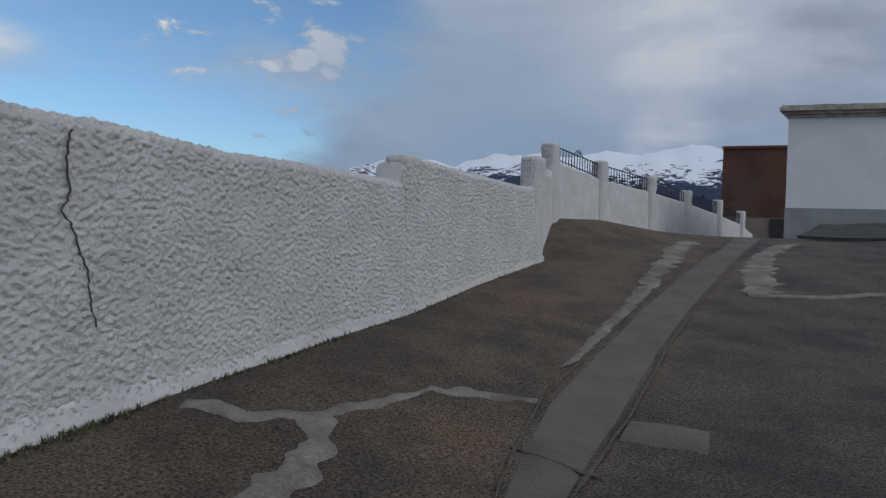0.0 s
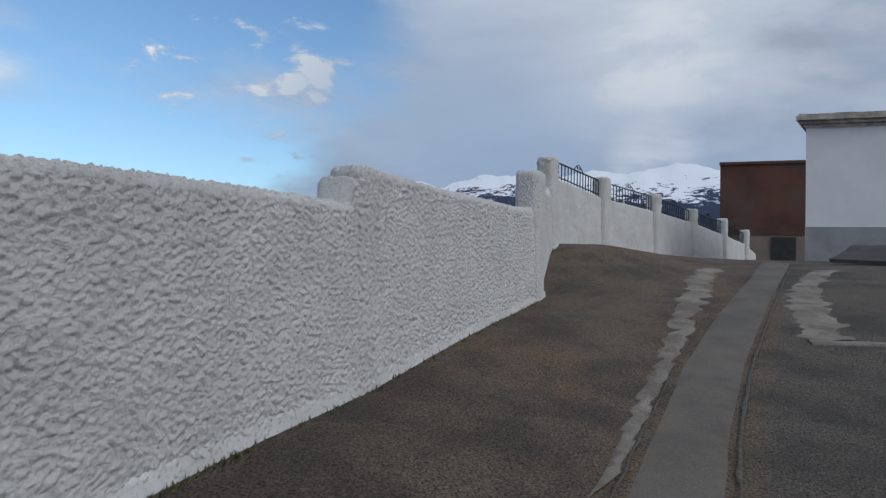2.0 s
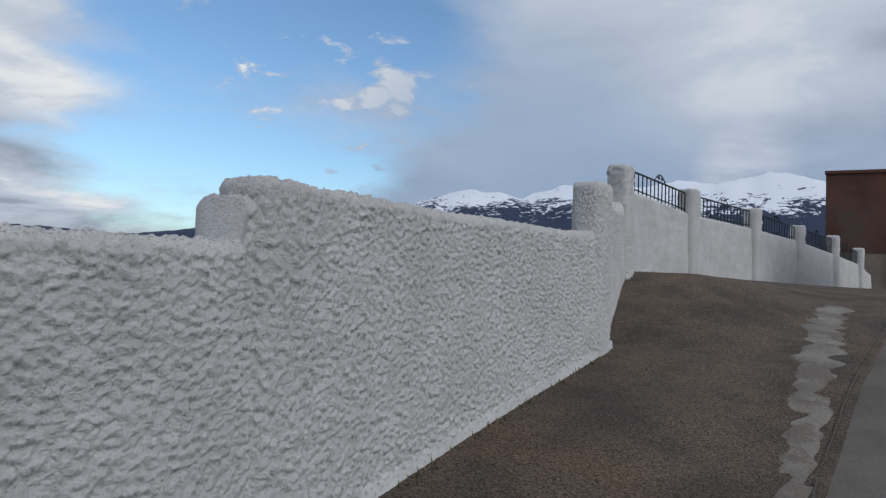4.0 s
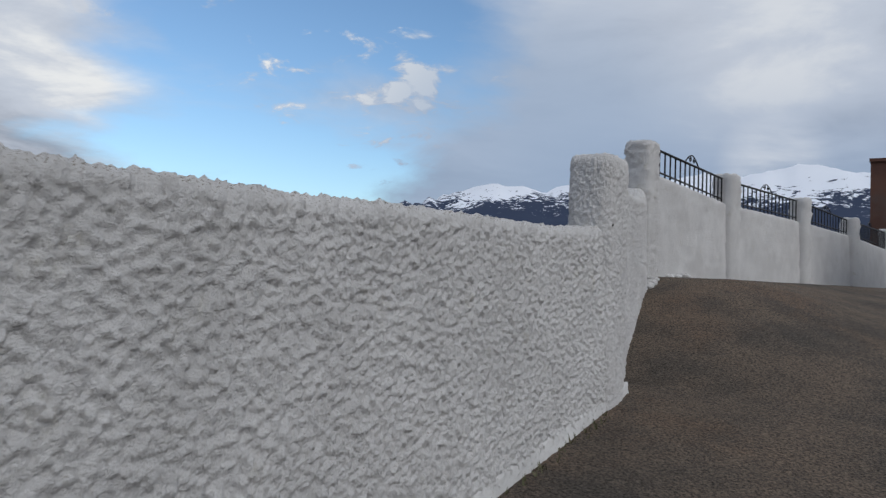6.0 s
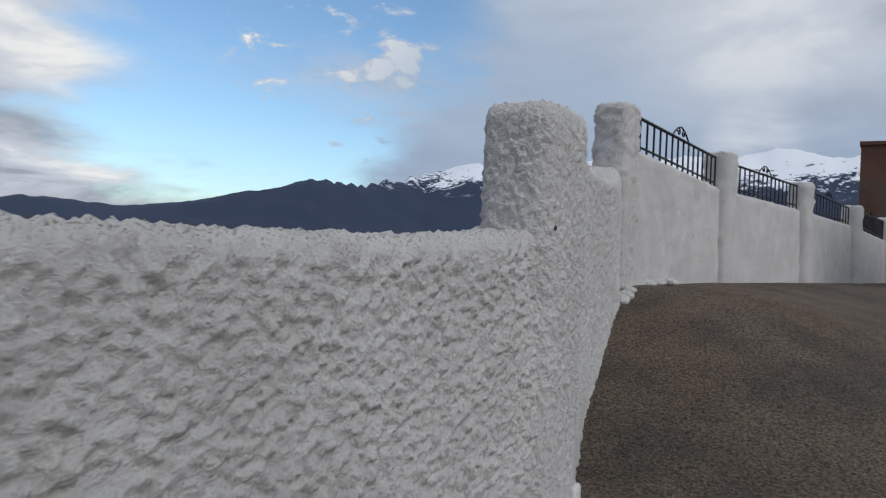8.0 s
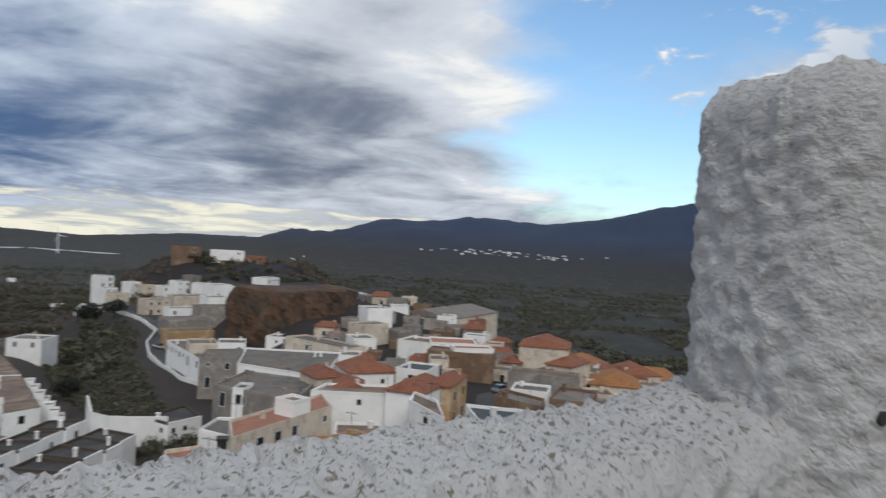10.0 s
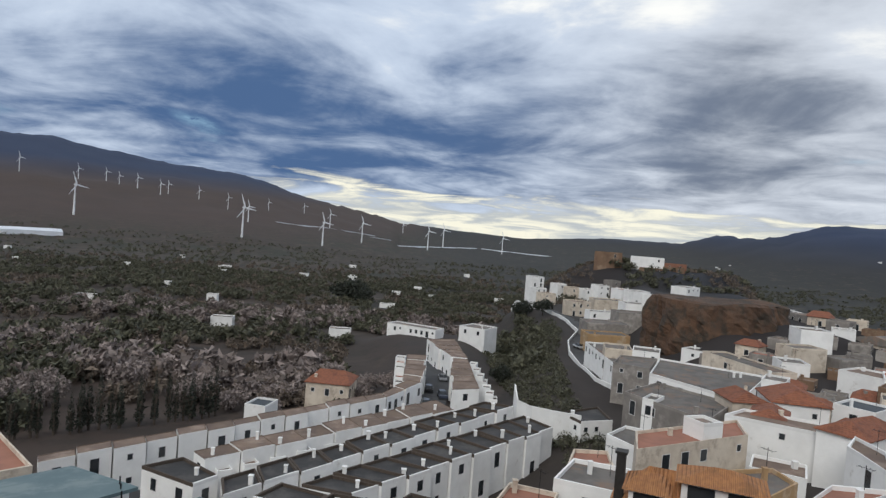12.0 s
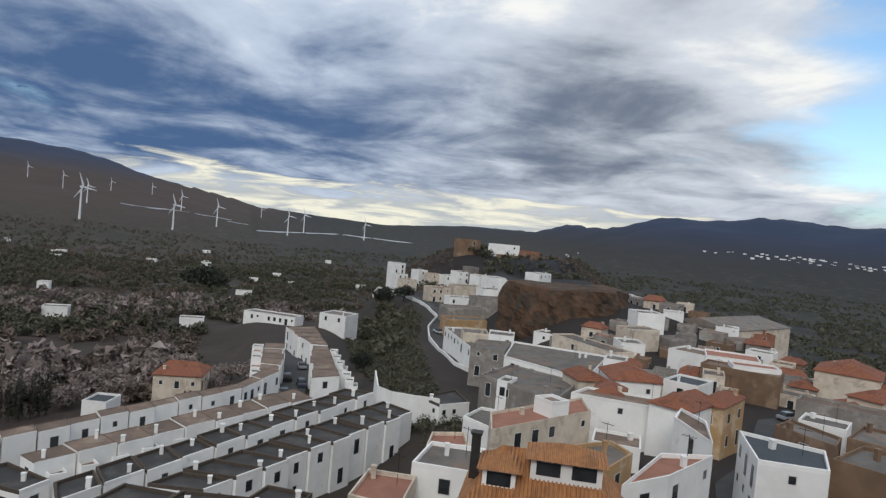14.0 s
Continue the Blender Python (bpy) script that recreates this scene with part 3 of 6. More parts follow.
def rough_pillar(name, x, y, turn, wx, wy, zb, zt, label, res=.03, amount=.021, round_=.09):
    """Upright rounded post with a softly domed top."""
    side = 4 * max(6, round(max(wx, wy) / res))
    levels = max(8, round((zt - zb) / res))
    e = 2 / max(.25, round_ * 6)
    c, s = math.cos(radians(turn)), math.sin(radians(turn))
    verts, faces = [], []

    def ring(scale, z, up):
        for i in range(side):
            a = 2 * math.pi * i / side
            ca, sa = math.cos(a), math.sin(a)
            q = (abs(ca) ** e + abs(sa) ** e) ** (-1 / e)
            px, py = ca * q * wx / 2 * scale, sa * q * wy / 2 * scale
            n = Vector((ca * c - sa * s, ca * s + sa * c, 0)) * (1 - up) + Vector((0, 0, up))
            p = Vector((x + px * c - py * s, y + px * s + py * c, z))
            verts.append(p + n * lumps(p, amount))
    for k in range(levels + 1):
        ring(1, zb + (zt - .07 - zb) * k / levels, 0)
    for k in range(1, 9):
        g = k / 8
        ring(1 - .35 * (1 - math.cos(g * math.pi / 2)) if g < .5 else (1 - .1025) * (1 - (g - .5) * 1.9), zt - .07 + .07 * math.sin(min(1, g * 1.6) * math.pi / 2), min(1, g * 1.5))
    n = levels + 9
    for k in range(n - 1):
        for i in range(side):
            j = (i + 1) % side
            faces.append((k * side + i, k * side + j, (k + 1) * side + j, (k + 1) * side + i))
    faces.append(tuple((n - 1) * side + i for i in range(side)))
    ob = put(name, mesh_from(name, verts, faces, M_ROUGHCAST, smooth=True))
    return tagged(ob, label, "wall", kind="structure")


def on_wall(y, foot, top):
    return (wall_x(y), y, foot, top)


WALL_LABEL = "whitewashed roughcast parapet wall with a rounded top"
rough_wall("wall_1", [on_wall(-6, -1.5, .95), on_wall(1, -.9, 1.02), on_wall(3.2, -.56, 1.05)], .09, .30, WALL_LABEL, .02)
rough_wall("wall_2", [on_wall(3.2, -.56, 1.05), on_wall(4.4, -.45, 1.085), on_wall(5.3, -.38, 1.06), on_wall(6.4, -.28, 1.10), on_wall(7.62, -.19, 1.12)], .010, .30, WALL_LABEL)
rough_wall("wall_3", [on_wall(7.60, -.19, 1.30), on_wall(7.85, -.18, 1.37), on_wall(8.15, -.14, 1.40), on_wall(9.0, -.03, 1.40), on_wall(10.2, .1, 1.435), on_wall(11.3, .22, 1.455),
                      on_wall(11.75, .26, 1.485), on_wall(12.05, .29, 1.525)], .0095, .30, WALL_LABEL)
rough_wall("wall_4", [on_wall(12.3, .3, 1.975), on_wall(12.6, .34, 1.96), on_wall(13.2, .5, 1.93), on_wall(14, .75, 1.95), on_wall(14.8, 1.0, 2.03), on_wall(15.3, 1.15, 2.2)], .02, .30, WALL_LABEL)
rough_pillar("wall_pillar_1", wall_x(7.85) - .11, 7.85, -12.3, .30, .42, -.4, 1.385, "low roughcast pier standing out of the wall", .0115, .014)
rough_pillar("wall_pillar_2", wall_x(12.25) - .125, 12.215, -12.3, .33, .50, .1, 2.005, "thick whitewashed pier with a worn rounded top", .0105, .009)
rough_pillar("wall_pillar_3", 1.545, 15.43, -18, .34, .36, .8, 2.74, "tall whitewashed gate pier", .03)

FENCE = [(1.62, 15.5), (2.62, 18.6), (4.13, 21.9), (5.55, 24.7), (7.42, 29.4), (9.12, 33.3)]
TOPS = (2.74, 2.81, 2.83, 2.70, 2.80, 2.64)
for (a, b), zt in zip(FENCE[1:], TOPS[1:]):
    rough_pillar("wall_pillar_4", a, b, -24, .36, .36, .8, zt, "whitewashed pillar of the fence wall", .06)
rough_wall("wall_5", [(1.70, 15.5, 1.2, 2.40), (2.66, 18.6, 1.19, 2.37), (4.17, 21.9, 1.17, 2.38), (5.59, 24.7, 1.15, 2.30)], .06, .22, "low whitewashed wall under iron railings", .014)
rough_wall("wall_6", [(5.59, 24.7, 1.15, 2.30), (7.46, 29.4, 1.1, 2.22), (9.16, 33.3, 1.05, 2.05), (10.3, 36.2, 1.0, 1.75)], .14, .22, "low whitewashed wall under iron railings", .012)

rough_wall("trim_skirt", [(wall_x(y) + .03, y, z, z + h) for y, z, h in ((1, -.85, .13), (3.2, -.56, .12), (4.4, -.45, .14), (5.3, -.38, .11), (6.4, -.28, .12), (7.7, -.18, .1), (9.6, .05, .09), (11, .19, .1), (12.5, .32, .1))],
           .02, .08, "smooth whitewashed plaster skirt along the wall foot", .006, .03, M_PLASTER)


def crack():
    """Jagged crack down the wall face."""
    pts = [(4.17, 1.0), (4.15, .86), (4.18, .7), (4.14, .6), (4.2, .52), (4.24, .4), (4.28, .33), (4.3, .22), (4.32, .12), (4.36, .0)]
    fine_pts = []
    for (p, q), (r, s) in zip(pts, pts[1:]):
        fine_pts += [(p + (r - p) * k / 6 + noise.noise(Vector((p * 9, k * 1.7, q * 9))) * .016, q + (s - q) * k / 6) for k in range(6)]
    pts = fine_pts
    verts, faces = [], []
    for i, (y, z) in enumerate(pts):
        wide = .004 * (1 - i / len(pts)) + .0015
        for dy, dx in ((-wide, .02), (wide, .02)):
            verts.append((wall_x(y + dy) + dx + .012, y + dy, z))
        verts.append((wall_x(y) + .022, y, z))
    for i in range(len(pts) - 1):
        a, b = i * 3, i * 3 + 3
        faces += [(a, a + 1, b + 1, b), (a + 1, a + 2, b + 2, b + 1), (a + 2, a, b, b + 2)]
    tagged(put("wall_crack", mesh_from("wall_crack", verts, faces, M_CRACK)), "black jagged crack down the whitewashed wall", "wall", kind="structure")


crack()


def drain_hole():
    bm = bmesh.new()
    bmesh.ops.create_cone(bm, cap_ends=True, segments=16, radius1=.010, radius2=.010, depth=.04)
    bmesh.ops.transform(bm, matrix=pose(wall_x(12.03) + .024, 12.03, 1.525, 0, 90, -12), verts=bm.verts)
    tagged(part("wall_hole", bm, M_DARK), "small dark drain hole in the pier", "wall", kind="structure")


drain_hole()

# rubble footing where the wall meets the taller pier


def footing():
    rng = random.Random(5)
    bm = bmesh.new()
    for i in range(30):
        y = rng.uniform(14.9, 16.4)
        x = wall_x(y) + rng.uniform(-.02, .07)
        s = rng.uniform(.03, .075)
        made = bmesh.ops.create_icosphere(bm, subdivisions=2, radius=s)["verts"]
        for v in made:
            v.co += v.co * noise.noise(v.co * 12 + Vector((i, 0, 0))) * .5
            v.co.z *= .6
            v.co += Vector((x, y, alley(x, y) + .01))
    tagged(part("trim_footing", bm, M_ROUGHCAST), "whitewashed rubble footing along the wall base", "wall", kind="structure")


footing()


def weeds():
    rng = random.Random(8)
    verts, faces = [], []
    for i in range(650):
        y = rng.choice((rng.uniform(3.0, 4.6), rng.uniform(3, 6.5), rng.uniform(3, 12)))
        x = wall_x(y) + .05 + abs(rng.gauss(0, .035))
        z = alley(x, y) - .01
        for k in range(3):
            a, h, w = rng.uniform(0, 6.3), rng.uniform(.012, .055), rng.uniform(.004, .01)
            lean = rng.uniform(0, .04)
            n = len(verts)
            verts += [(x - w * math.cos(a), y - w * math.sin(a), z), (x + w * math.cos(a), y + w * math.sin(a), z),
                      (x + w * math.cos(a) + lean * math.sin(a), y + w * math.sin(a) - lean * math.cos(a), z + h)]
            faces.append((n, n + 1, n + 2))
    tagged(put("weeds", mesh_from("weeds", verts, faces, M_WEED)), "small weeds growing along the wall foot", "plants", kind="stuff")


weeds()

# ---- iron railings between the fence pillars ----


def railing(a, b, za, zb, wa, wb):
    p, q = Vector((*a, 0)), Vector((*b, 0))
    d = (q - p).normalized()
    p, q = p + d * .19, q - d * .19
    base = empty("iron_railing", p.x, p.y, wa)
    tagged(base, "black wrought-iron railing with a scroll on its top rail", "railing", "railings between the fence pillars")

    def spot(t, z):
        return (p.x + (q.x - p.x) * t, p.y + (q.y - p.y) * t, z)

    def place(ob):
        ob.matrix_parent_inverse = Matrix.Translation(-base.location)
    place(part("top_rail", tube([spot(0, za), spot(1, zb)], .016), M_IRON, base))
    place(part("bottom_rail", tube([spot(0, wa + .06), spot(1, wb + .06)], .012), M_IRON, base))
    n = round((q - p).length / .19)
    for i in range(n + 1):
        t = i / n
        place(part("bar", tube([spot(t, wa + (wb - wa) * t - .03), spot(t, za + (zb - za) * t)], .011, 5), M_IRON, base))
    mid, arc = .5, .30 / (q - p).length
    zm = (za + zb) / 2
    hump = [spot(mid + arc * (i / 8 - 1), zm + .13 * math.sin(math.pi * i / 16)) for i in range(17)]
    place(part("scroll", tube(hump, .009, 5), M_IRON, base))
    for s in (-1, 1):
        curl = [spot(mid + s * arc * (.28 + .2 * math.cos(g * .7) * (1 - g / 14)), zm + .07 + .05 * math.sin(g * .7) * (1 - g / 14)) for g in range(13)]
        place(part("scroll", tube(curl, .008, 5), M_IRON, base))


RAIL = (2.72, 2.74, 2.76, 2.64, 2.70, 2.5)
LOW = (2.40, 2.37, 2.38, 2.30, 2.22, 2.05)
for i in range(5):
    railing([FENCE[i][0] - .02, FENCE[i][1]], [FENCE[i + 1][0] - .02, FENCE[i + 1][1]], RAIL[i], RAIL[i + 1] if i else 2.74, LOW[i], LOW[i + 1])

# ---- white shed and red-brown building at the head of the alley ----


def white_shed():
    base = empty("white_shed", 7.66, 21.2, .8)
    tagged(base, "whitewashed windowless shed with a grey painted plinth band", "building")
    d = Vector((.995, -.10, 0))
    n = Vector((.42, .907, 0))
    o = Vector((7.66, 21.2, 0))

    def cor(a, b, in_):
        return [(o + d * a + n * in_), (o + d * b + n * in_), (o + d * b + n * (7 + in_)), (o + d * a + n * (7 - in_))]

    def add(name, blocks, mat, label=""):
        v, f = prisms(blocks)
        ob = put(name, mesh_from(name, v, f, mat), base, label)
        ob.matrix_parent_inverse = Matrix.Translation(-base.location)
        return ob
    add("wall", [(cor(0, 11, 0), .7, 4.45)], M_SHED)
    add("plinth", [(cor(-.012, 11.01, -.012), .7, 1.95)], M_BAND, "grey painted plinth band")
    # cornice: stepped courses with worn uneven edges
    courses = ((.05, 4.42, 4.5), (.12, 4.5, 4.58), (.2, 4.58, 4.68), (.15, 4.68, 4.74))
    for k, (over, z0, z1) in enumerate(courses):
        bm = bmesh.new()
        cols = 60
        rows = []
        for i in range(cols + 1):
            a = -over + (11 + 2 * over) * i / cols
            jit = noise.noise(Vector((a * 2.2, k * 5.0, 0))) * .035
            jz = noise.noise(Vector((a * 1.7, k * 3.0, 4))) * .022
            rows.append([bm.verts.new(o + d * a + n * (-over + jit) + Vector((0, 0, z0))), bm.verts.new(o + d * a + n * (-over + jit) + Vector((0, 0, z1 + jz))), bm.verts.new(o + d * a + n * 7 + Vector((0, 0, z1 + jz))), bm.verts.new(o + d * a + n * 7 + Vector((0, 0, z0)))])
        for p, q in zip(rows, rows[1:]):
            for i in range(4):
                bm.faces.new((p[i], q[i], q[(i + 1) % 4], p[(i + 1) % 4]))
        bm.faces.new(rows[0])
        bm.faces.new(rows[-1][::-1])
        ob = part("cornice", bm, M_CORNICE, base, "weathered stepped stone cornice")
        ob.matrix_parent_inverse = Matrix.Translation(-base.location)


white_shed()


def brick_building():
    base = empty("red_brown_building", 10.0, 42.4, 0)
    tagged(base, "plain red-brown building with a beige ground floor", "building")

    def add(name, blocks, mat, label=""):
        v, f = prisms(blocks)
        ob = put(name, mesh_from(name, v, f, mat), base, label)
        ob.matrix_parent_inverse = Matrix.Translation(-base.location)
    q = [(10, 42.5), (17, 41.5), (20.5, 52), (13.2, 53)]
    add("wall", [(q, 2.95, 6.85)], M_BRICK)
    add("ground_floor", [([(10.03, 42.53), (17, 41.53), (20.4, 52), (13.2, 53)], -.5, 2.95)], M_BEIGE, "beige rendered ground floor")
    add("roof_edge", [([(9.93, 42.43), (17.07, 41.42), (20.6, 52.1), (13.1, 53.1)], 6.85, 7.0)], M_BRICK)
    add("garage_door", [([(12.55, 42.10), (13.75, 41.93), (13.78, 42.2), (12.58, 42.3)], .3, 2.85)], M_DARK, "dark garage door")


brick_building()


def roofing_sheets():
    rng = random.Random(3)
    bm = bmesh.new()
    a = [(6.9, 17.4, .02), (9.6, 16.5, .05), (9.9, 17.6, .42), (7.7, 18.5, .3)]
    low = [bm.verts.new((x, y, alley(x, y) + z)) for x, y, z in a]
    top = [bm.verts.new((x + rng.uniform(-.03, .03), y, alley(x, y) + z + .07)) for x, y, z in a]
    bm.faces.new(low[::-1])
    bm.faces.new(top)
    for i in range(4):
        j = (i + 1) % 4
        bm.faces.new((low[i], low[j], top[j], top[i]))
    bmesh.ops.subdivide_edges(bm, edges=bm.edges[:], cuts=6, use_grid_fill=True)
    for v in bm.verts:
        v.co.z += noise.noise(v.co * 1.6) * .05
    tagged(part("roofing_sheet", bm, M_BOARD), "black roofing sheet lying crumpled beside the shed", "sheet")


roofing_sheets()

# ---- the town below ----
WALLS = {"W": (M_WHITE, "whitewashed"), "C": (M_CREAM, "cream-rendered"), "O": (M_OCHRE, "ochre-rendered"), "G": (M_GREY, "bare cement"), "B": (M_REDWALL, "bare red-brick"), "S": (M_STONE, "old brown masonry")}
ROOFS = {"dark": (M_ROOF_DARK, "a black flat roof"), "brownflat": (M_ROOF_BROWN, "a brown flat roof"), "greyflat": (M_ROOF_GREY, "a grey flat roof"), "slate": (M_SLATE, "a blue-black roof"),
         "terrace": (M_TERRACE, "a terracotta roof terrace"), "tile": (M_TILE, "a red tiled roof"), "gable": (M_ROOF_GREY, "a low gabled roof"), "gold": (M_TILE_GOLD, "a golden tiled roof"), "teal": (M_TEAL, "a teal sheet roof")}
town_rng = random.Random(21)


def ground_under(corners):
    return min(terrain(p[0], p[1]) for p in corners) - 1.2


def windows_on(base, a, b, out, zt, zb, storeys, gap=3.0, round_=False, first=1.5):
    """Windows along one facade from a to b: a deep dark pane in a pale frame with a sill."""
    d = Vector((b[0] - a[0], b[1] - a[1], 0))
    length = d.length
    d.normalize()
    n = max(1, int((length - 1.2) / gap))
    for s in range(storeys):
        top = zt - 1.0 - s * 2.9
        if top - 1.6 < zb:
            break
        for i in range(n):
            if town_rng.random() < .22:
                continue
            w, h = town_rng.choice(((.9, 1.2), (.8, 1.3), (1.0, 2.0), (.6, .7)))
            at = (i + .5) / n * length
            c = Vector((a[0], a[1], 0)) + d * at
            q = [c - d * w / 2, c + d * w / 2, c + d * w / 2 - out * .12, c - d * w / 2 - out * .12]
            q = [p + out * .03 for p in q]
            v, f = prisms([(q, top - h, top)])
            fr = [c - d * (w / 2 + .09) + out * .045, c + d * (w / 2 + .09) + out * .045, c + d * (w / 2 + .09) - out * .1, c - d * (w / 2 + .09) - out * .1]
            fr = [p - out * .03 for p in fr]
            v2, f2 = prisms([(fr, top - h - .1, top + .07)])
            win = put("window", mesh_from("window", v2, f2, M_FRAME), base)
            win.matrix_parent_inverse = Matrix.Translation(-base.location)
            pane = put("pane", mesh_from("pane", v, f, M_GLASS), win)


def block_house(name, corners, zt, zb, wall, roof, storeys=2, label="", group="", faces_seen=(0,), gap=3.0, category="house", chimneys=1):
    """A house on a four-cornered plan: front-left, front-right, back-right, back-left."""
    c = [Vector((p[0], p[1], 0)) for p in corners]
    mid = (c[0] + c[1] + c[2] + c[3]) / 4
    base = empty(name, mid.x, mid.y, zb)
    wm, wl = WALLS[wall]
    rm, rl = ROOFS[roof]
    tagged(base, label or f"{wl} house with {rl}", category, group)

    def add(nm, me):
        ob = put(nm, me, base)
        ob.matrix_parent_inverse = Matrix.Translation(-base.location)
        return ob
    shrink = lambda k, p: p + (mid - p) * k
    pitched = roof in ("tile", "gable", "gold")
    low = name == "terraced_house" and roof == "brownflat"
    top = zt if pitched else zt - (.12 if low else .4 if roof == "dark" else .4)
    v, f = prisms([(c, zb, top)])
    add("wall", mesh_from("wall", v, f, wm))
    if pitched:
        o = [p + (p - mid).normalized() * .45 for p in c]
        long_front = (c[1] - c[0]).length >= (c[2] - c[1]).length
        r0, r1 = ((o[0] + o[3]) / 2, (o[1] + o[2]) / 2) if long_front else ((o[0] + o[1]) / 2, (o[3] + o[2]) / 2)
        if roof != "gable":
            r0, r1 = r0.lerp(r1, .22), r1.lerp(r0, .22)
        rise = min(2.2, .2 * min((c[1] - c[0]).length, (c[2] - c[1]).length) + .4)
        up = Vector((0, 0, zt))
        vs = [p + up for p in o] + [p + up + Vector((0, 0, .14)) for p in o] + [r0 + up + Vector((0, 0, rise)), r1 + up + Vector((0, 0, rise))]
        if long_front:
            fs = [(4, 5, 9, 8), (6, 7, 8, 9), (5, 6, 9), (7, 4, 8)]
        else:
            fs = [(5, 6, 9, 8), (7, 4, 8, 9), (4, 5, 8), (6, 7, 9)]
        fs += [(3, 2, 1, 0), (0, 1, 5, 4), (1, 2, 6, 5), (2, 3, 7, 6), (3, 0, 4, 7)]
        ax = (c[1] - c[0]).normalized() if long_front else (c[2] - c[1]).normalized()
        add("roof", mesh_from("roof", vs, fs, rm, uv=lambda p: (p.dot(ax), p.z)))
    else:
        v, f = prism([shrink(.01, p) for p in c], top, top + .05)
        add("roof", mesh_from("roof", v, f, rm))
        for i in range(4):
            a, b = c[i], c[(i + 1) % 4]
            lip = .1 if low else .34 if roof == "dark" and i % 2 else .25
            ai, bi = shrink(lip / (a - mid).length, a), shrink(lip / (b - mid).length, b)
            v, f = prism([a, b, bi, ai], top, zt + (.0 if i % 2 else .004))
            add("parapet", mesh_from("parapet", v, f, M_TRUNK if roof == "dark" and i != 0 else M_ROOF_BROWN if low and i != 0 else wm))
    for k in range(chimneys):
        p = mid.lerp(c[town_rng.randrange(4)], town_rng.uniform(.25, .7))
        s, h = town_rng.uniform(.16, .26), town_rng.uniform(.35, .8)
        q = [p + Vector(e) for e in ((-s, -s, 0), (s, -s, 0), (s, s, 0), (-s, s, 0))]
        q2 = [p + Vector(e) * 1.25 for e in ((-s, -s, 0), (s, -s, 0), (s, s, 0), (-s, s, 0))]
        z0 = top if not pitched else zt + .3
        v, f = prisms([(q, z0, z0 + h + .3), (q2, z0 + h + .3, z0 + h + .4)])
        add("chimney", mesh_from("chimney", v, f, wm))
    for i in faces_seen:
        a, b = c[i], c[(i + 1) % 4]
        d = (b - a).normalized()
        out = Vector((d.y, -d.x, 0))
        if out.dot(mid - a) > 0:
            out = -out
        windows_on(base, a, b, out, zt, zb, storeys, gap)
    return base


def house(ax, ay, bx, by, zt, depth, h, wall, roof, storeys=2, faces_seen=(0, 1), name="house", label="", gap=3.0, chimneys=1):
    """A house by its front roof edge a to b, going back from the hill."""
    d = Vector((bx - ax, by - ay, 0)).normalized()
    n = Vector((-d.y, d.x, 0))
    c = [(ax, ay), (bx, by), (bx + n.x * depth, by + n.y * depth), (ax + n.x * depth, ay + n.y * depth)]
    return block_house(name, c, zt, min(zt - h, ground_under(c)), wall, roof, storeys, label, "", faces_seen, gap, chimneys=chimneys)


# terraced rows of new white houses with flat roofs
def terrace_row(front, back, n, zt, wall, roof, label, group, seen=(0,), step_=0.0, storeys=2, gap=3.2, chimneys=2):
    f0, f1, b0, b1 = (Vector((*p, 0)) for p in (*front, *back))
    for i in range(n):
        s, e = i / n, (i + 1) / n - .004
        q = [f0.lerp(f1, s), f0.lerp(f1, e), b0.lerp(b1, e), b0.lerp(b1, s)]
        jut = ((i * 7) % 3 - 1) * .3
        fwd = (q[0] - q[3]).normalized() * jut
        q = [q[0] + fwd, q[1] + fwd, q[2], q[3]]
        z = zt + step_ * i + ((i * 5) % 3 - 1) * .12
        ends = seen + ((3,) if i == 0 else ()) + ((1,) if i == n - 1 else ())
        block_house("terraced_house", [(p.x, p.y) for p in q], z, ground_under([(p.x, p.y) for p in q]), wall, roof, storeys, label, group, ends, gap, chimneys=chimneys)


def antenna(x, y, z):
    """Television aerial: a mast with a boom and short rods."""
    base = empty("roof_antenna", x, y, z)
    tagged(base, "thin grey metal television aerial on a flat roof", "antenna", "roof aerials")
    part("mast", tube([(0, 0, 0), (0, 0, 2.6)], .025, 5), M_IRON, base)
    part("boom", tube([(-.5, -.3, 2.4), (.5, .3, 2.4)], .018, 5), M_IRON, base)
    for k in range(4):
        u = -.45 + .3 * k
        part("rod", tube([(u - .18, u * .6 + .3, 2.41), (u + .18, u * .6 - .3, 2.41)], .012, 4), M_IRON, base)


def plan_house(corners, zt, h, wall, roof, storeys, faces_seen, gap, chimneys, name="house", label=""):
    """A house by the plan of its roof: front-left, front-right, back-right, back-left."""
    made = block_house(name, corners, zt, min(zt - h, ground_under(corners)), wall, roof, storeys, label, "", faces_seen, gap, chimneys=chimneys)
    if storeys and roof in ("greyflat", "brownflat", "terrace", "slate") and made.location.x > -170:
        x, y = (sum(p[k] for p in corners) / 4 for k in (0, 1))
        antenna(x + (corners[2][0] - x) * .4, y + (corners[2][1] - y) * .4, zt - .35)
    return made


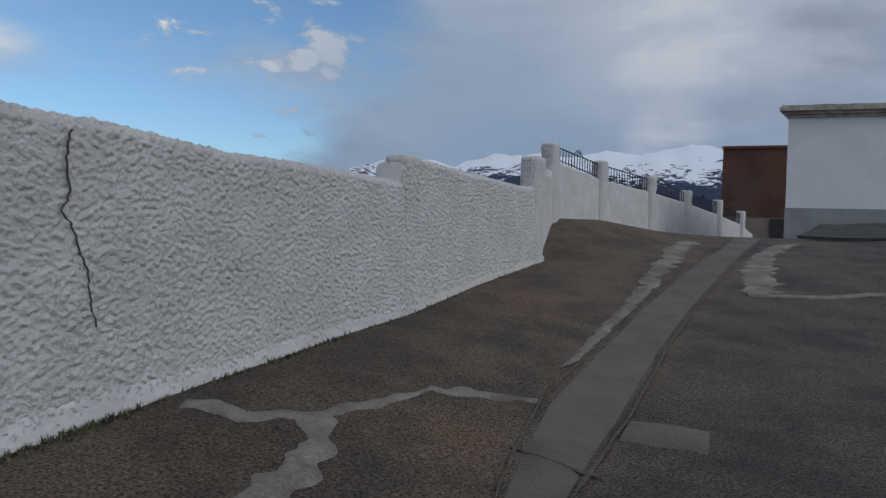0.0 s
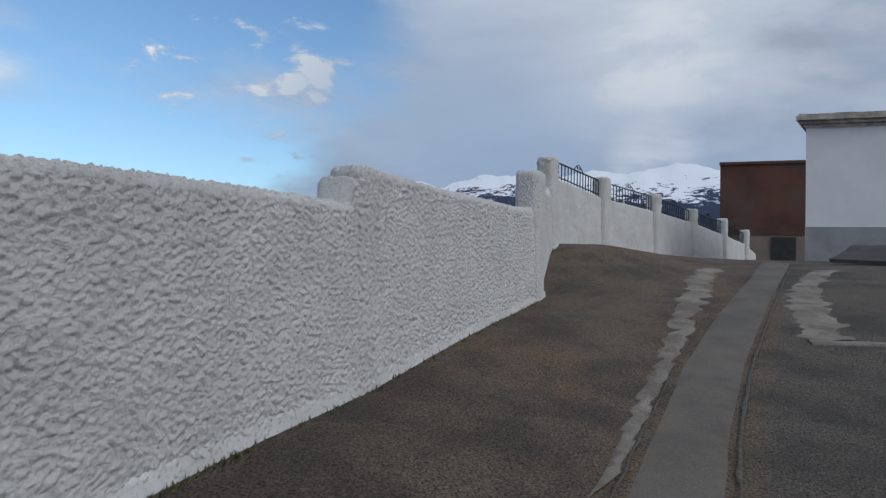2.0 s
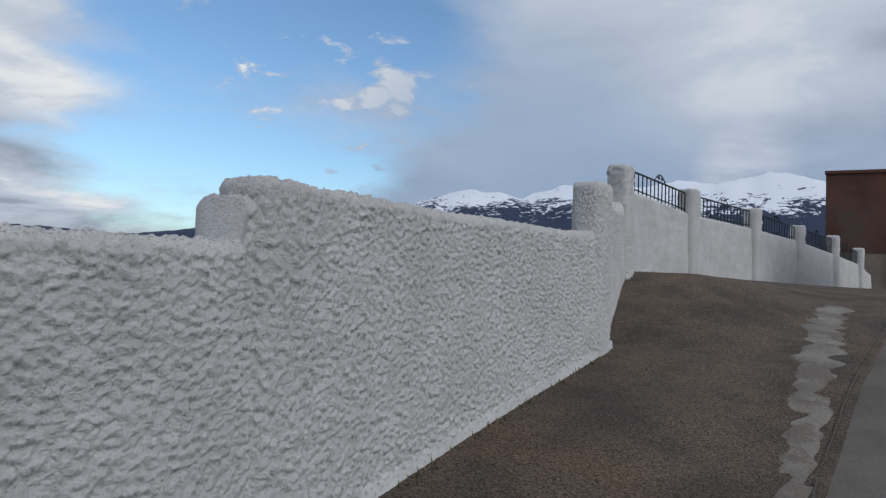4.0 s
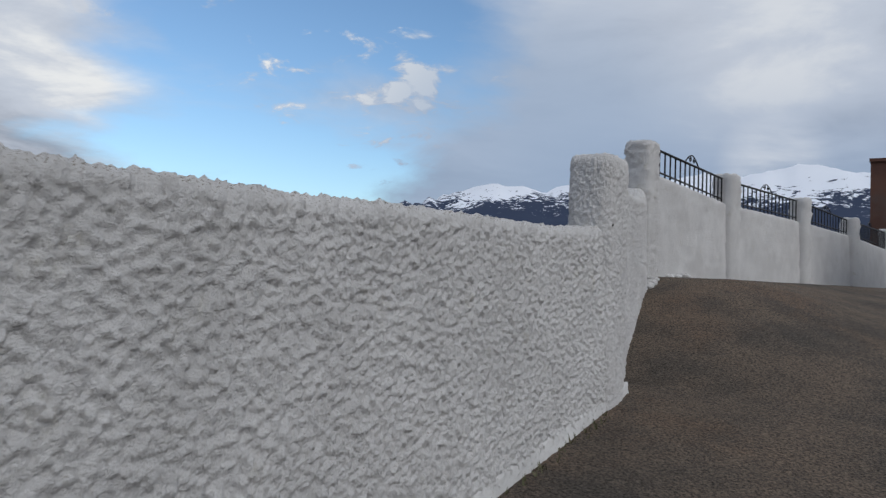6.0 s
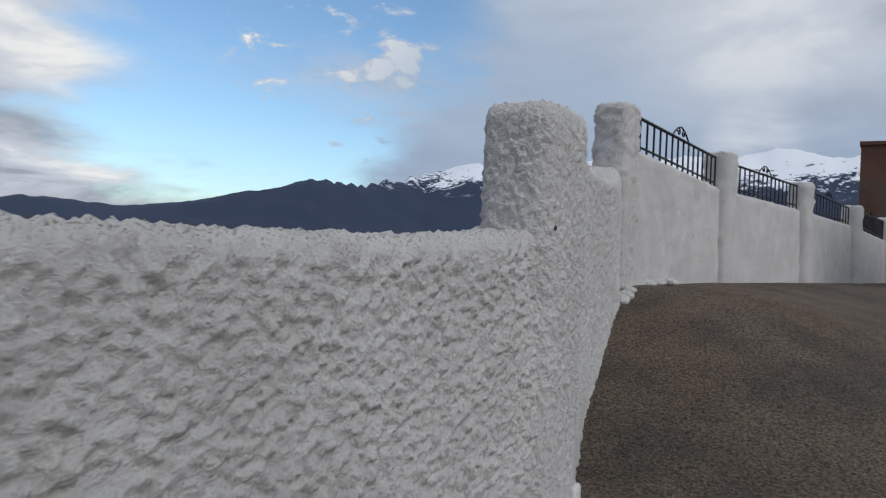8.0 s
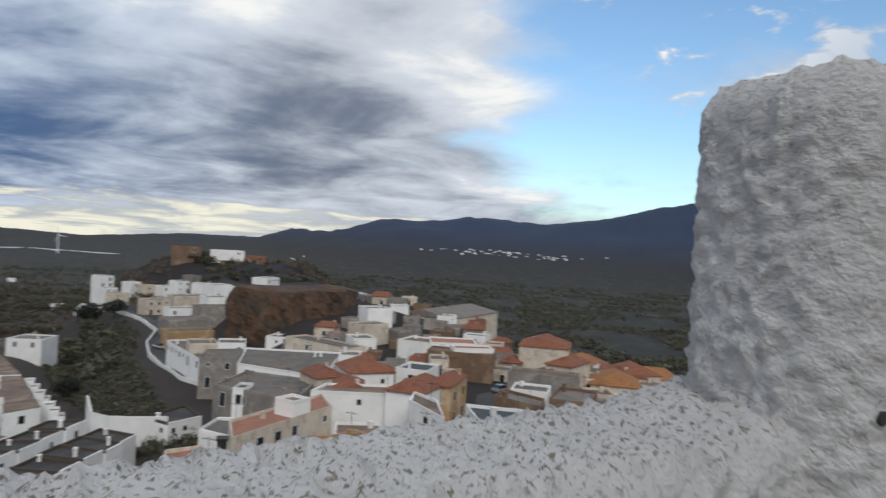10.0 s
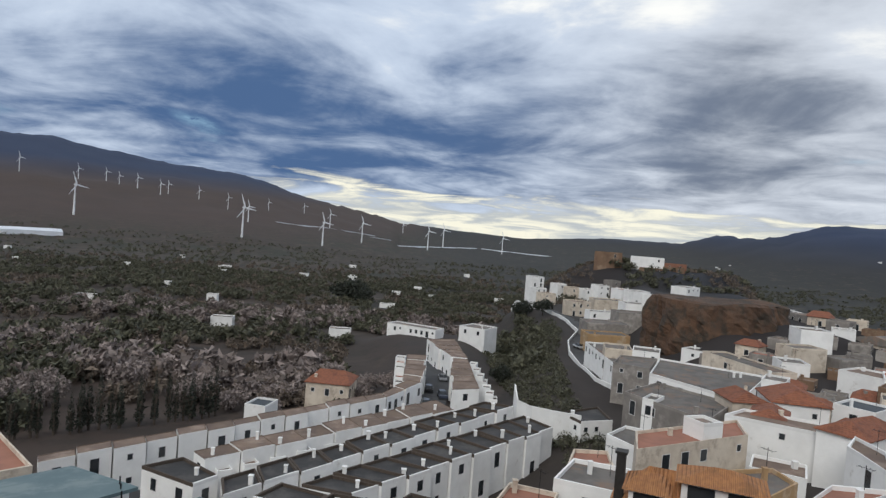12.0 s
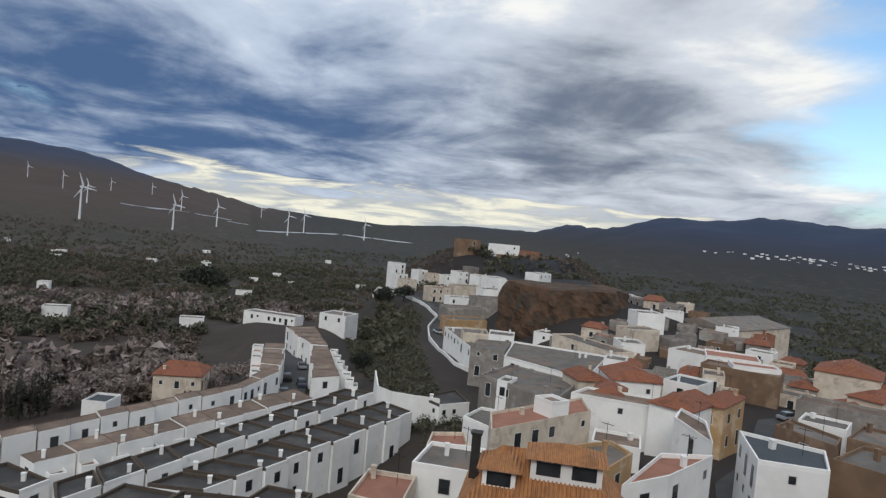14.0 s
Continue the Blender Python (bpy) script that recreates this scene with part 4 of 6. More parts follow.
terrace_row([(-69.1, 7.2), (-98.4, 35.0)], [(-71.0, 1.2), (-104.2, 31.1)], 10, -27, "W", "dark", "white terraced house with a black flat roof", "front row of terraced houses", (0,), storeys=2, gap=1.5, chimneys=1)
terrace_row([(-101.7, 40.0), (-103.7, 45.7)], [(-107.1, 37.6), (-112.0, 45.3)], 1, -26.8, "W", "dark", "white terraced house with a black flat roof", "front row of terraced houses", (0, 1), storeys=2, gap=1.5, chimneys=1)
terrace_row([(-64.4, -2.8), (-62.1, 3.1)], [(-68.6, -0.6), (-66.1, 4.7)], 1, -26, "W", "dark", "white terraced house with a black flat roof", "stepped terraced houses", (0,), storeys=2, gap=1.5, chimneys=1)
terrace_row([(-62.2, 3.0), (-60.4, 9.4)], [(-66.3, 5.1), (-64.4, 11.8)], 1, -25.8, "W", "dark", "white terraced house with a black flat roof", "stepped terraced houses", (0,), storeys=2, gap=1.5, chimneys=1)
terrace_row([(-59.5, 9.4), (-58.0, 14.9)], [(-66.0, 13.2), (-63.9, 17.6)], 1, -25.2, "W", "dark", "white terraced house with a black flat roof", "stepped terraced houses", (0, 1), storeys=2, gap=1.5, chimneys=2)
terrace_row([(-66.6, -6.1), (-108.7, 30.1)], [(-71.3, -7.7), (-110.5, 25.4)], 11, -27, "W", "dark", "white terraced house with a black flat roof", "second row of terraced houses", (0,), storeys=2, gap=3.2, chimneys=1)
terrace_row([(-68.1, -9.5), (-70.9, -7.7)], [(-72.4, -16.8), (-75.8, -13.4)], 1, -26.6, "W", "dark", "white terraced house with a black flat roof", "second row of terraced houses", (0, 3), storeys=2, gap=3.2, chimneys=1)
terrace_row([(-79.0, -11.7), (-108.1, 20.0)], [(-81.7, -14.1), (-113.5, 17.2)], 9, -28, "W", "brownflat", "white terraced house with a brown flat roof", "third row of terraced houses", (), storeys=2, gap=3.2, chimneys=1)
terrace_row([(-72.2, -28.0), (-109.4, 8.8)], [(-74.4, -29.3), (-112.4, 7.7)], 13, -27, "W", "brownflat", "white terraced house with a brown flat roof", "long row facing the street", (0,), storeys=2, gap=1.35, chimneys=0)
terrace_row([(-109.4, 8.8), (-121.2, 14.6)], [(-112.4, 7.7), (-122.3, 11.8)], 2, -27, "W", "brownflat", "white terraced house with a brown flat roof", "long row facing the street", (0,), storeys=2, gap=1.35, chimneys=0)
terrace_row([(-122.5, 14.6), (-148.7, 15.8)], [(-124.1, 10.9), (-148.3, 11.4)], 5, -27.3, "W", "brownflat", "white terraced house with a brown flat roof", "row along the street", (0,), storeys=2, gap=2.2, chimneys=0)
terrace_row([(-149.0, 21.4), (-118.4, 20.1)], [(-148.4, 25.1), (-120.5, 25.3)], 5, -27.3, "W", "brownflat", "white terraced house with a brown flat roof", "row across the street", (0, 1), storeys=2, gap=2.4, chimneys=0)
terrace_row([(-175.5, 15.9), (-153.2, 21.5)], [(-178.4, 23.7), (-152.6, 25.4)], 5, -28, "W", "brownflat", "white terraced house with a brown flat roof", "row across the street", (0, 1), storeys=2, gap=2.4, chimneys=0)
plan_house([(-151.7, 25.7), (-151.3, 27.4), (-154.2, 28.1), (-154.6, 26.4)], -29.1, 2.4, "W", "greyflat", 0, (), 3.0, 0, "patio_block", "small white rooftop block of a terraced house")
plan_house([(-153.5, 8.6), (-153.3, 10.8), (-156.3, 11.1), (-156.5, 8.9)], -29.1, 2.4, "W", "greyflat", 0, (), 3.0, 0, "patio_block", "small white rooftop block of a terraced house")
plan_house([(-143.1, 25.8), (-142.7, 27.4), (-145.7, 28.0), (-146.0, 26.4)], -28.6, 2.4, "W", "brownflat", 0, (), 3.0, 0, "patio_block", "small white rooftop block of a terraced house")
plan_house([(-145.5, 8.8), (-145.3, 10.8), (-148.3, 11.1), (-148.5, 9.1)], -28.6, 2.4, "W", "terrace", 0, (), 3.0, 0, "patio_block", "small white rooftop block of a terraced house")
plan_house([(-135.1, 25.8), (-134.8, 27.4), (-137.8, 28.0), (-138.1, 26.4)], -28.1, 2.4, "W", "greyflat", 0, (), 3.0, 0, "patio_block", "small white rooftop block of a terraced house")
plan_house([(-138.1, 8.9), (-137.9, 10.9), (-140.9, 11.2), (-141.1, 9.2)], -28.1, 2.4, "W", "greyflat", 0, (), 3.0, 0, "patio_block", "small white rooftop block of a terraced house")
plan_house([(-134.4, 26.5), (-134.2, 28.1), (-137.1, 28.7), (-137.4, 27.0)], -29.1, 2.4, "W", "brownflat", 0, (), 3.0, 0, "patio_block", "small white rooftop block of a terraced house")
plan_house([(-138.0, 8.9), (-137.8, 10.9), (-140.8, 11.2), (-141.0, 9.2)], -29.1, 2.4, "W", "greyflat", 0, (), 3.0, 0, "patio_block", "small white rooftop block of a terraced house")
plan_house([(-127.4, 26.5), (-127.1, 28.1), (-130.1, 28.6), (-130.3, 27.0)], -28.6, 2.4, "W", "greyflat", 0, (), 3.0, 0, "patio_block", "small white rooftop block of a terraced house")
plan_house([(-131.3, 9.1), (-131.1, 10.9), (-134.1, 11.2), (-134.2, 9.3)], -28.6, 2.4, "W", "terrace", 0, (), 3.0, 0, "patio_block", "small white rooftop block of a terraced house")
plan_house([(-120.8, 26.5), (-120.6, 28.0), (-123.5, 28.4), (-123.7, 26.9)], -28.1, 2.4, "W", "brownflat", 0, (), 3.0, 0, "patio_block", "small white rooftop block of a terraced house")
plan_house([(-124.9, 9.2), (-124.8, 11.0), (-127.8, 11.2), (-127.9, 9.5)], -28.1, 2.4, "W", "greyflat", 0, (), 3.0, 0, "patio_block", "small white rooftop block of a terraced house")
plan_house([(-120.6, 27.2), (-120.4, 28.8), (-123.4, 29.1), (-123.6, 27.6)], -29.1, 2.4, "W", "greyflat", 0, (), 3.0, 0, "patio_block", "small white rooftop block of a terraced house")
plan_house([(-125.2, 9.2), (-125.1, 10.9), (-128.1, 11.2), (-128.2, 9.4)], -29.1, 2.4, "W", "greyflat", 0, (), 3.0, 0, "patio_block", "small white rooftop block of a terraced house")
plan_house([(-79.1, -10.3), (-80.0, -8.7), (-83.5, -10.7), (-82.6, -12.3)], -29.5, 2.4, "W", "greyflat", 0, (), 3.0, 0, "patio_block", "small white rooftop block of a terraced house")
plan_house([(-81.0, -7.5), (-81.9, -5.9), (-85.3, -7.9), (-84.4, -9.5)], -29.2, 2.4, "W", "brownflat", 0, (), 3.0, 0, "patio_block", "small white rooftop block of a terraced house")
plan_house([(-84.6, -5.0), (-85.6, -3.3), (-89.1, -5.4), (-88.1, -7.0)], -29.5, 2.4, "W", "brownflat", 0, (), 3.0, 0, "patio_block", "small white rooftop block of a terraced house")
plan_house([(-86.8, -1.9), (-87.9, -0.2), (-91.3, -2.3), (-90.2, -4.0)], -29.2, 2.4, "W", "greyflat", 0, (), 3.0, 0, "patio_block", "small white rooftop block of a terraced house")
plan_house([(-91.0, 1.0), (-92.1, 2.8), (-95.5, 0.7), (-94.3, -1.1)], -29.5, 2.4, "W", "brownflat", 0, (), 3.0, 0, "patio_block", "small white rooftop block of a terraced house")
plan_house([(-93.5, 4.5), (-94.7, 6.3), (-98.1, 4.2), (-96.9, 2.3)], -29.2, 2.4, "W", "brownflat", 0, (), 3.0, 0, "patio_block", "small white rooftop block of a terraced house")
plan_house([(-98.2, 8.0), (-99.5, 9.9), (-102.9, 7.8), (-101.6, 5.8)], -29.5, 2.4, "W", "greyflat", 0, (), 3.0, 0, "patio_block", "small white rooftop block of a terraced house")
plan_house([(-101.3, 11.9), (-102.7, 13.9), (-106.0, 11.7), (-104.6, 9.7)], -29.2, 2.4, "W", "brownflat", 0, (), 3.0, 0, "patio_block", "small white rooftop block of a terraced house")
plan_house([(-106.7, 16.1), (-108.2, 18.2), (-111.5, 16.0), (-110.0, 13.9)], -29.5, 2.4, "W", "brownflat", 0, (), 3.0, 0, "patio_block", "small white rooftop block of a terraced house")
# low buildings closing the street, the villa and the sheds among the groves
plan_house([(-229.6, 3.2), (-219.8, 19.8), (-224.9, 22.8), (-234.7, 6.3)], -32.5, 3.4, "W", "greyflat", 1, (0,), 2, 0, "school_building", "long low white building closing the street")
plan_house([(-220.7, 27.7), (-215.2, 35.8), (-222.7, 40.8), (-228.1, 32.8)], -30.5, 4.6, "W", "greyflat", 1, (0,), 3.0, 1)
plan_house([(-128.1, -7.9), (-127.1, 0.6), (-135.1, 1.4), (-136.0, -7.0)], -30.0, 5, "C", "tile", 1, (0, 1), 2.2, 1, "villa", "cream villa with an orange tiled roof")
plan_house([(-141.1, -37.0), (-141.7, -33.4), (-146.6, -34.2), (-146.0, -37.9)], -32.0, 4, "C", "brownflat", 1, (0,), 3.0, 1)
plan_house([(-143.7, -34.0), (-143.7, -28.3), (-147.7, -28.3), (-147.7, -33.9)], -33.5, 3, "G", "teal", 1, (0,), 3.0, 0)
plan_house([(-114.1, -16.1), (-113.1, -12.3), (-118.0, -11.1), (-118.9, -14.9)], -31.0, 3, "W", "slate", 0, (), 3.0, 0)
plan_house([(-132.3, -77.7), (-131.8, -72.9), (-137.8, -72.3), (-138.3, -77.1)], -33.5, 3, "W", "greyflat", 1, (0,), 3.0, 1)
# houses up the ridge road
plan_house([(-386.8, 80.2), (-389.5, 87.7), (-397.1, 85.0), (-394.4, 77.5)], -23.2, 6, "W", "greyflat", 2, (0,), 2.6, 1)
plan_house([(-365.4, 91.0), (-368.2, 96.6), (-374.5, 93.4), (-371.6, 87.8)], -24.8, 4, "W", "greyflat", 1, (0,), 2.6, 1)
plan_house([(-356.4, 96.6), (-358.9, 103.4), (-366.4, 100.7), (-363.9, 93.9)], -25.7, 4, "C", "brownflat", 1, (0,), 2.6, 1)
plan_house([(-351.3, 102.8), (-353.3, 110.8), (-361.1, 108.9), (-359.1, 100.9)], -25.6, 4, "W", "greyflat", 1, (0,), 2.6, 1)
plan_house([(-346.6, 108.7), (-348.7, 116.0), (-356.4, 113.9), (-354.3, 106.5)], -22.6, 8, "W", "greyflat", 2, (0,), 2.6, 1)
plan_house([(-346.7, 115.8), (-349.2, 121.1), (-355.5, 118.1), (-353.0, 112.8)], -19.7, 9, "G", "greyflat", 2, (0,), 2.6, 1)
plan_house([(-315.6, 111.4), (-317.9, 117.2), (-325.4, 114.2), (-323.0, 108.4)], -21.6, 5, "W", "terrace", 1, (0,), 2.6, 1)
plan_house([(-275.0, 103.6), (-276.5, 111.5), (-284.4, 110.0), (-282.9, 102.1)], -18.9, 5, "W", "greyflat", 2, (0,), 2.6, 1)
plan_house([(-234.1, 98.1), (-236.6, 102.9), (-241.9, 100.1), (-239.4, 95.3)], -16.9, 5, "W", "greyflat", 1, (0,), 2.6, 1)
plan_house([(-324.6, 75.7), (-327.4, 82.3), (-333.8, 79.6), (-331.1, 73.0)], -27.0, 5, "C", "brownflat", 2, (0,), 2.6, 1)
plan_house([(-370.6, 80.2), (-373.5, 86.5), (-379.8, 83.6), (-377.0, 77.3)], -28.3, 5, "W", "greyflat", 2, (0,), 2.6, 1)
plan_house([(-269.7, 76.5), (-271.6, 85.4), (-279.4, 83.8), (-277.6, 74.8)], -24.6, 6, "C", "brownflat", 2, (0,), 2.6, 1)
plan_house([(-278.0, 88.5), (-278.3, 101.8), (-287.3, 101.6), (-287.0, 88.3)], -23.8, 7, "C", "greyflat", 0, (0,), 2.6, 1)
plan_house([(-240.6, 90.0), (-240.9, 101.4), (-249.9, 101.1), (-249.5, 89.8)], -20.9, 6, "W", "greyflat", 0, (0,), 2.6, 1)
plan_house([(-242.7, 77.5), (-243.8, 88.2), (-249.7, 87.6), (-248.6, 76.9)], -25.0, 5, "W", "greyflat", 1, (0,), 2.6, 1)
plan_house([(-227.9, 83.7), (-228.3, 95.1), (-237.3, 94.7), (-236.9, 83.4)], -23.1, 7, "G", "greyflat", 0, (0,), 2.6, 1)
plan_house([(-211.9, 68.5), (-212.0, 82.5), (-222.0, 82.5), (-221.9, 68.5)], -25.3, 6, "G", "greyflat", 0, (0,), 2.6, 1)
plan_house([(-191.0, 63.7), (-191.4, 76.3), (-199.4, 76.0), (-199.0, 63.4)], -25.9, 6, "O", "greyflat", 0, (0,), 2.6, 1)
# houses round the bluff
plan_house([(-293.9, 134.2), (-300.7, 143.2), (-307.0, 138.4), (-300.3, 129.4)], -17.0, 6, "W", "greyflat", 1, (0,), 3.0, 1)
plan_house([(-221.8, 126.5), (-190.8, 122.7), (-190.1, 128.6), (-221.1, 132.4)], -15.5, 7, "W", "greyflat", 1, (0,), 9, 1)
plan_house([(-187.7, 121.2), (-177.1, 121.5), (-177.4, 129.5), (-187.9, 129.2)], -15.0, 6, "G", "brownflat", 1, (0,), 3.0, 1)
plan_house([(-146.6, 100.7), (-145.5, 107.6), (-152.4, 108.7), (-153.5, 101.8)], -15.0, 6, "W", "greyflat", 1, (0,), 5, 1)
plan_house([(-137.5, 93.9), (-138.3, 101.9), (-144.3, 101.3), (-143.5, 93.3)], -18.0, 5, "C", "greyflat", 0, (), 3.0, 0)
plan_house([(-168.2, 122.5), (-149.8, 131.3), (-164.4, 162.0), (-182.8, 153.2)], -19.0, 8, "C", "gable", 0, (0,), 9, 0)
plan_house([(-136.9, 103.9), (-138.1, 111.6), (-144.0, 110.7), (-142.8, 103.0)], -19.8, 5, "G", "greyflat", 0, (0,), 3.0, 1)
plan_house([(-154.5, 141.4), (-153.6, 147.7), (-161.5, 148.8), (-162.4, 142.5)], -19.8, 5, "B", "terrace", 2, (0,), 3.0, 1)
plan_house([(-140.0, 124.0), (-139.7, 132.1), (-147.7, 132.3), (-148.0, 124.3)], -20.0, 5, "G", "brownflat", 0, (), 3.0, 1)
plan_house([(-124.1, 95.3), (-117.0, 99.5), (-121.1, 106.4), (-128.2, 102.1)], -19.6, 6, "W", "brownflat", 0, (0,), 3.0, 1)
plan_house([(-116.1, 98.8), (-110.4, 107.4), (-117.9, 112.4), (-123.6, 103.8)], -19.2, 6, "W", "terrace", 0, (0,), 3.0, 0)
plan_house([(-104.3, 96.2), (-100.6, 103.7), (-105.1, 105.9), (-108.8, 98.4)], -18.6, 5, "W", "terrace", 0, (0,), 3.0, 0)
plan_house([(-107.6, 91.6), (-97.5, 100.6), (-101.5, 105.1), (-111.6, 96.0)], -19.2, 10, "S", "brownflat", 0, (), 3.0, 0)
plan_house([(-101.9, 112.1), (-93.9, 119.0), (-101.1, 127.4), (-109.1, 120.5)], -18.5, 6, "C", "tile", 1, (3,), 3.0, 1)
plan_house([(-79.1, 96.5), (-74.5, 98.0), (-76.9, 105.6), (-81.5, 104.1)], -17.5, 6, "C", "tile", 1, (0,), 3.0, 1)
plan_house([(-74.7, 83.4), (-66.2, 90.5), (-69.4, 94.4), (-77.9, 87.3)], -17.2, 9, "G", "brownflat", 0, (), 3.0, 0)
plan_house([(-65.9, 75.8), (-61.8, 79.0), (-64.9, 82.9), (-69.0, 79.7)], -17.4, 6, "W", "greyflat", 1, (0,), 4, 1)
plan_house([(-61.4, 68.6), (-54.4, 70.1), (-57.2, 73.6), (-63.8, 72.8)], -16.8, 7, "S", "greyflat", 1, (0,), 3.0, 1)
plan_house([(-47.2, 54.5), (-44.6, 59.7), (-49.6, 64.0), (-55.4, 59.0)], -15.6, 10, "W", "slate", 3, (0, 3), 2.4, 1, "house", "white corner house with a blue-black roof and balconies")
plan_house([(-47.0, 62.2), (-42.1, 64.7), (-45.6, 71.9), (-50.6, 69.4)], -15.4, 7, "S", "greyflat", 2, (0,), 3.0, 1)
plan_house([(-55.4, 72.4), (-51.2, 75.2), (-55.6, 81.9), (-59.8, 79.1)], -16.2, 7, "S", "greyflat", 1, (0,), 3.0, 1)
# the old town between the road and the street below
plan_house([(-144.2, 77.2), (-123.3, 81.7), (-124.6, 87.6), (-145.4, 83.0)], -21.0, 4, "C", "greyflat", 1, (0,), 5, 1)
plan_house([(-130.6, 87.7), (-129.2, 92.9), (-136.0, 94.6), (-137.3, 89.4)], -20.0, 5, "W", "greyflat", 1, (0,), 3.0, 1)
plan_house([(-111.8, 73.6), (-109.5, 76.8), (-114.4, 80.3), (-116.7, 77.1)], -20.0, 6, "W", "greyflat", 2, (0,), 3.0, 1)
plan_house([(-147.6, 62.5), (-145.4, 68.1), (-152.0, 70.6), (-154.1, 64.9)], -22.5, 6, "W", "greyflat", 1, (0,), 2.4, 1)
plan_house([(-151.1, 57.2), (-149.8, 63.4), (-157.6, 65.0), (-158.9, 58.9)], -23.0, 6, "C", "greyflat", 0, (0,), 3.0, 1)
plan_house([(-170.7, 57.6), (-143.3, 57.1), (-143.2, 63.1), (-170.6, 63.6)], -25.0, 4, "W", "greyflat", 1, (0,), 3, 1)
plan_house([(-130.2, 52.9), (-126.4, 59.1), (-137.9, 64.7), (-139.3, 57.2)], -22.4, 8, "G", "greyflat", 2, (0,), 3.0, 1)
plan_house([(-116.8, 55.6), (-100.6, 64.6), (-121.4, 79.8), (-133.1, 63.5)], -21.4, 6, "W", "greyflat", 1, (0, 1), 3.6, 3)
plan_house([(-97.6, 44.9), (-84.1, 52.0), (-94.7, 60.5), (-105.7, 53.0)], -20.6, 8, "G", "greyflat", 2, (0, 3), 3, 2)
plan_house([(-93.4, 46.3), (-92.3, 47.8), (-95.4, 50.3), (-96.6, 48.7)], -20.4, 5, "W", "greyflat", 1, (0,), 3.0, 0)
plan_house([(-91.2, 58.6), (-91.2, 63.8), (-97.2, 63.8), (-97.2, 58.7)], -19.6, 6, "C", "tile", 1, (0,), 3.0, 1)
plan_house([(-90.2, 63.8), (-88.4, 71.1), (-96.1, 73.0), (-98.0, 65.7)], -19.0, 7, "W", "tile", 1, (0, 1), 3, 1)
plan_house([(-80.6, 55.7), (-78.4, 59.3), (-83.5, 62.4), (-85.7, 58.8)], -18.8, 6, "C", "tile", 1, (0,), 3.0, 1)
plan_house([(-91.4, 73.4), (-86.9, 76.6), (-91.0, 82.3), (-95.5, 79.0)], -18.8, 6, "W", "slate", 1, (0,), 3.0, 1)
plan_house([(-95.0, 83.2), (-93.1, 86.0), (-98.0, 89.4), (-100.0, 86.6)], -18.6, 6, "C", "greyflat", 1, (0,), 3.0, 1)
plan_house([(-78.1, 74.6), (-77.2, 76.6), (-83.4, 79.7), (-84.4, 77.8)], -18.0, 9, "C", "greyflat", 2, (0,), 2, 1)
plan_house([(-72.4, 66.0), (-69.6, 68.1), (-74.9, 75.3), (-77.8, 73.3)], -17.4, 9, "O", "tile", 2, (0, 1), 3.0, 1)
plan_house([(-71.8, 58.9), (-67.3, 61.9), (-72.2, 69.4), (-76.7, 66.5)], -17.4, 8, "W", "tile", 0, (), 3.0, 0)
plan_house([(-78.7, 51.5), (-71.4, 62.2), (-75.3, 66.6), (-82.1, 55.6)], -18.2, 9, "W", "brownflat", 1, (0,), 6, 0)
plan_house([(-63.0, 56.6), (-54.5, 55.4), (-61.7, 59.8), (-66.7, 59.9)], -16.6, 9, "W", "brownflat", 1, (0,), 4, 0)
plan_house([(-73.1, 35.2), (-68.8, 37.3), (-75.0, 42.0), (-77.1, 38.7)], -20.0, 7, "W", "greyflat", 1, (0,), 3.0, 0)
plan_house([(-62.6, 35.1), (-70.2, 50.2), (-76.3, 51.9), (-68.8, 37.0)], -18.2, 8, "C", "terrace", 2, (0, 1), 2.6, 1)
plan_house([(-67.7, 44.0), (-68.6, 46.5), (-71.4, 45.5), (-70.5, 42.9)], -16.6, 3, "W", "greyflat", 0, (), 3.0, 0)
plan_house([(-59.9, 27.7), (-60.0, 32.1), (-64.0, 32.7), (-64.0, 29.2)], -19.0, 6, "C", "terrace", 1, (0,), 3.0, 0)
plan_house([(-50.2, 24.2), (-47.8, 29.3), (-53.4, 31.5), (-55.3, 27.0)], -17.0, 8, "W", "greyflat", 2, (0,), 2.4, 1)
plan_house([(-46.3, 18.7), (-44.1, 22.2), (-49.8, 24.6), (-51.4, 20.9)], -18.0, 8, "C", "terrace", 1, (0,), 3.0, 1)
plan_house([(-44.6, 38.2), (-48.6, 43.1), (-51.8, 42.8), (-50.2, 36.7)], -15.6, 8, "O", "greyflat", 1, (0,), 3.0, 1)
plan_house([(-40.0, 37.2), (-41.6, 42.0), (-46.0, 49.0), (-46.5, 44.4)], -14.8, 10, "W", "terrace", 3, (0, 1), 2, 1)

# roofs further round the hill
for i in range(16):
    d = town_rng.uniform(105, 150)
    b = town_rng.uniform(36, 46)
    x, y = 1.6 - math.sin(radians(b)) * d, 12.2 + math.cos(radians(b)) * d
    g = max(terrain(x, y), -27)
    a = radians(town_rng.uniform(20, 60))
    w = town_rng.uniform(7, 11)
    house(x, y, x + math.cos(a) * w, y + math.sin(a) * w, g + town_rng.uniform(3, 5), town_rng.uniform(7, 10), 6, town_rng.choice("WCGC"), town_rng.choice(("tile", "tile", "brownflat", "gold")), 2, (0,))

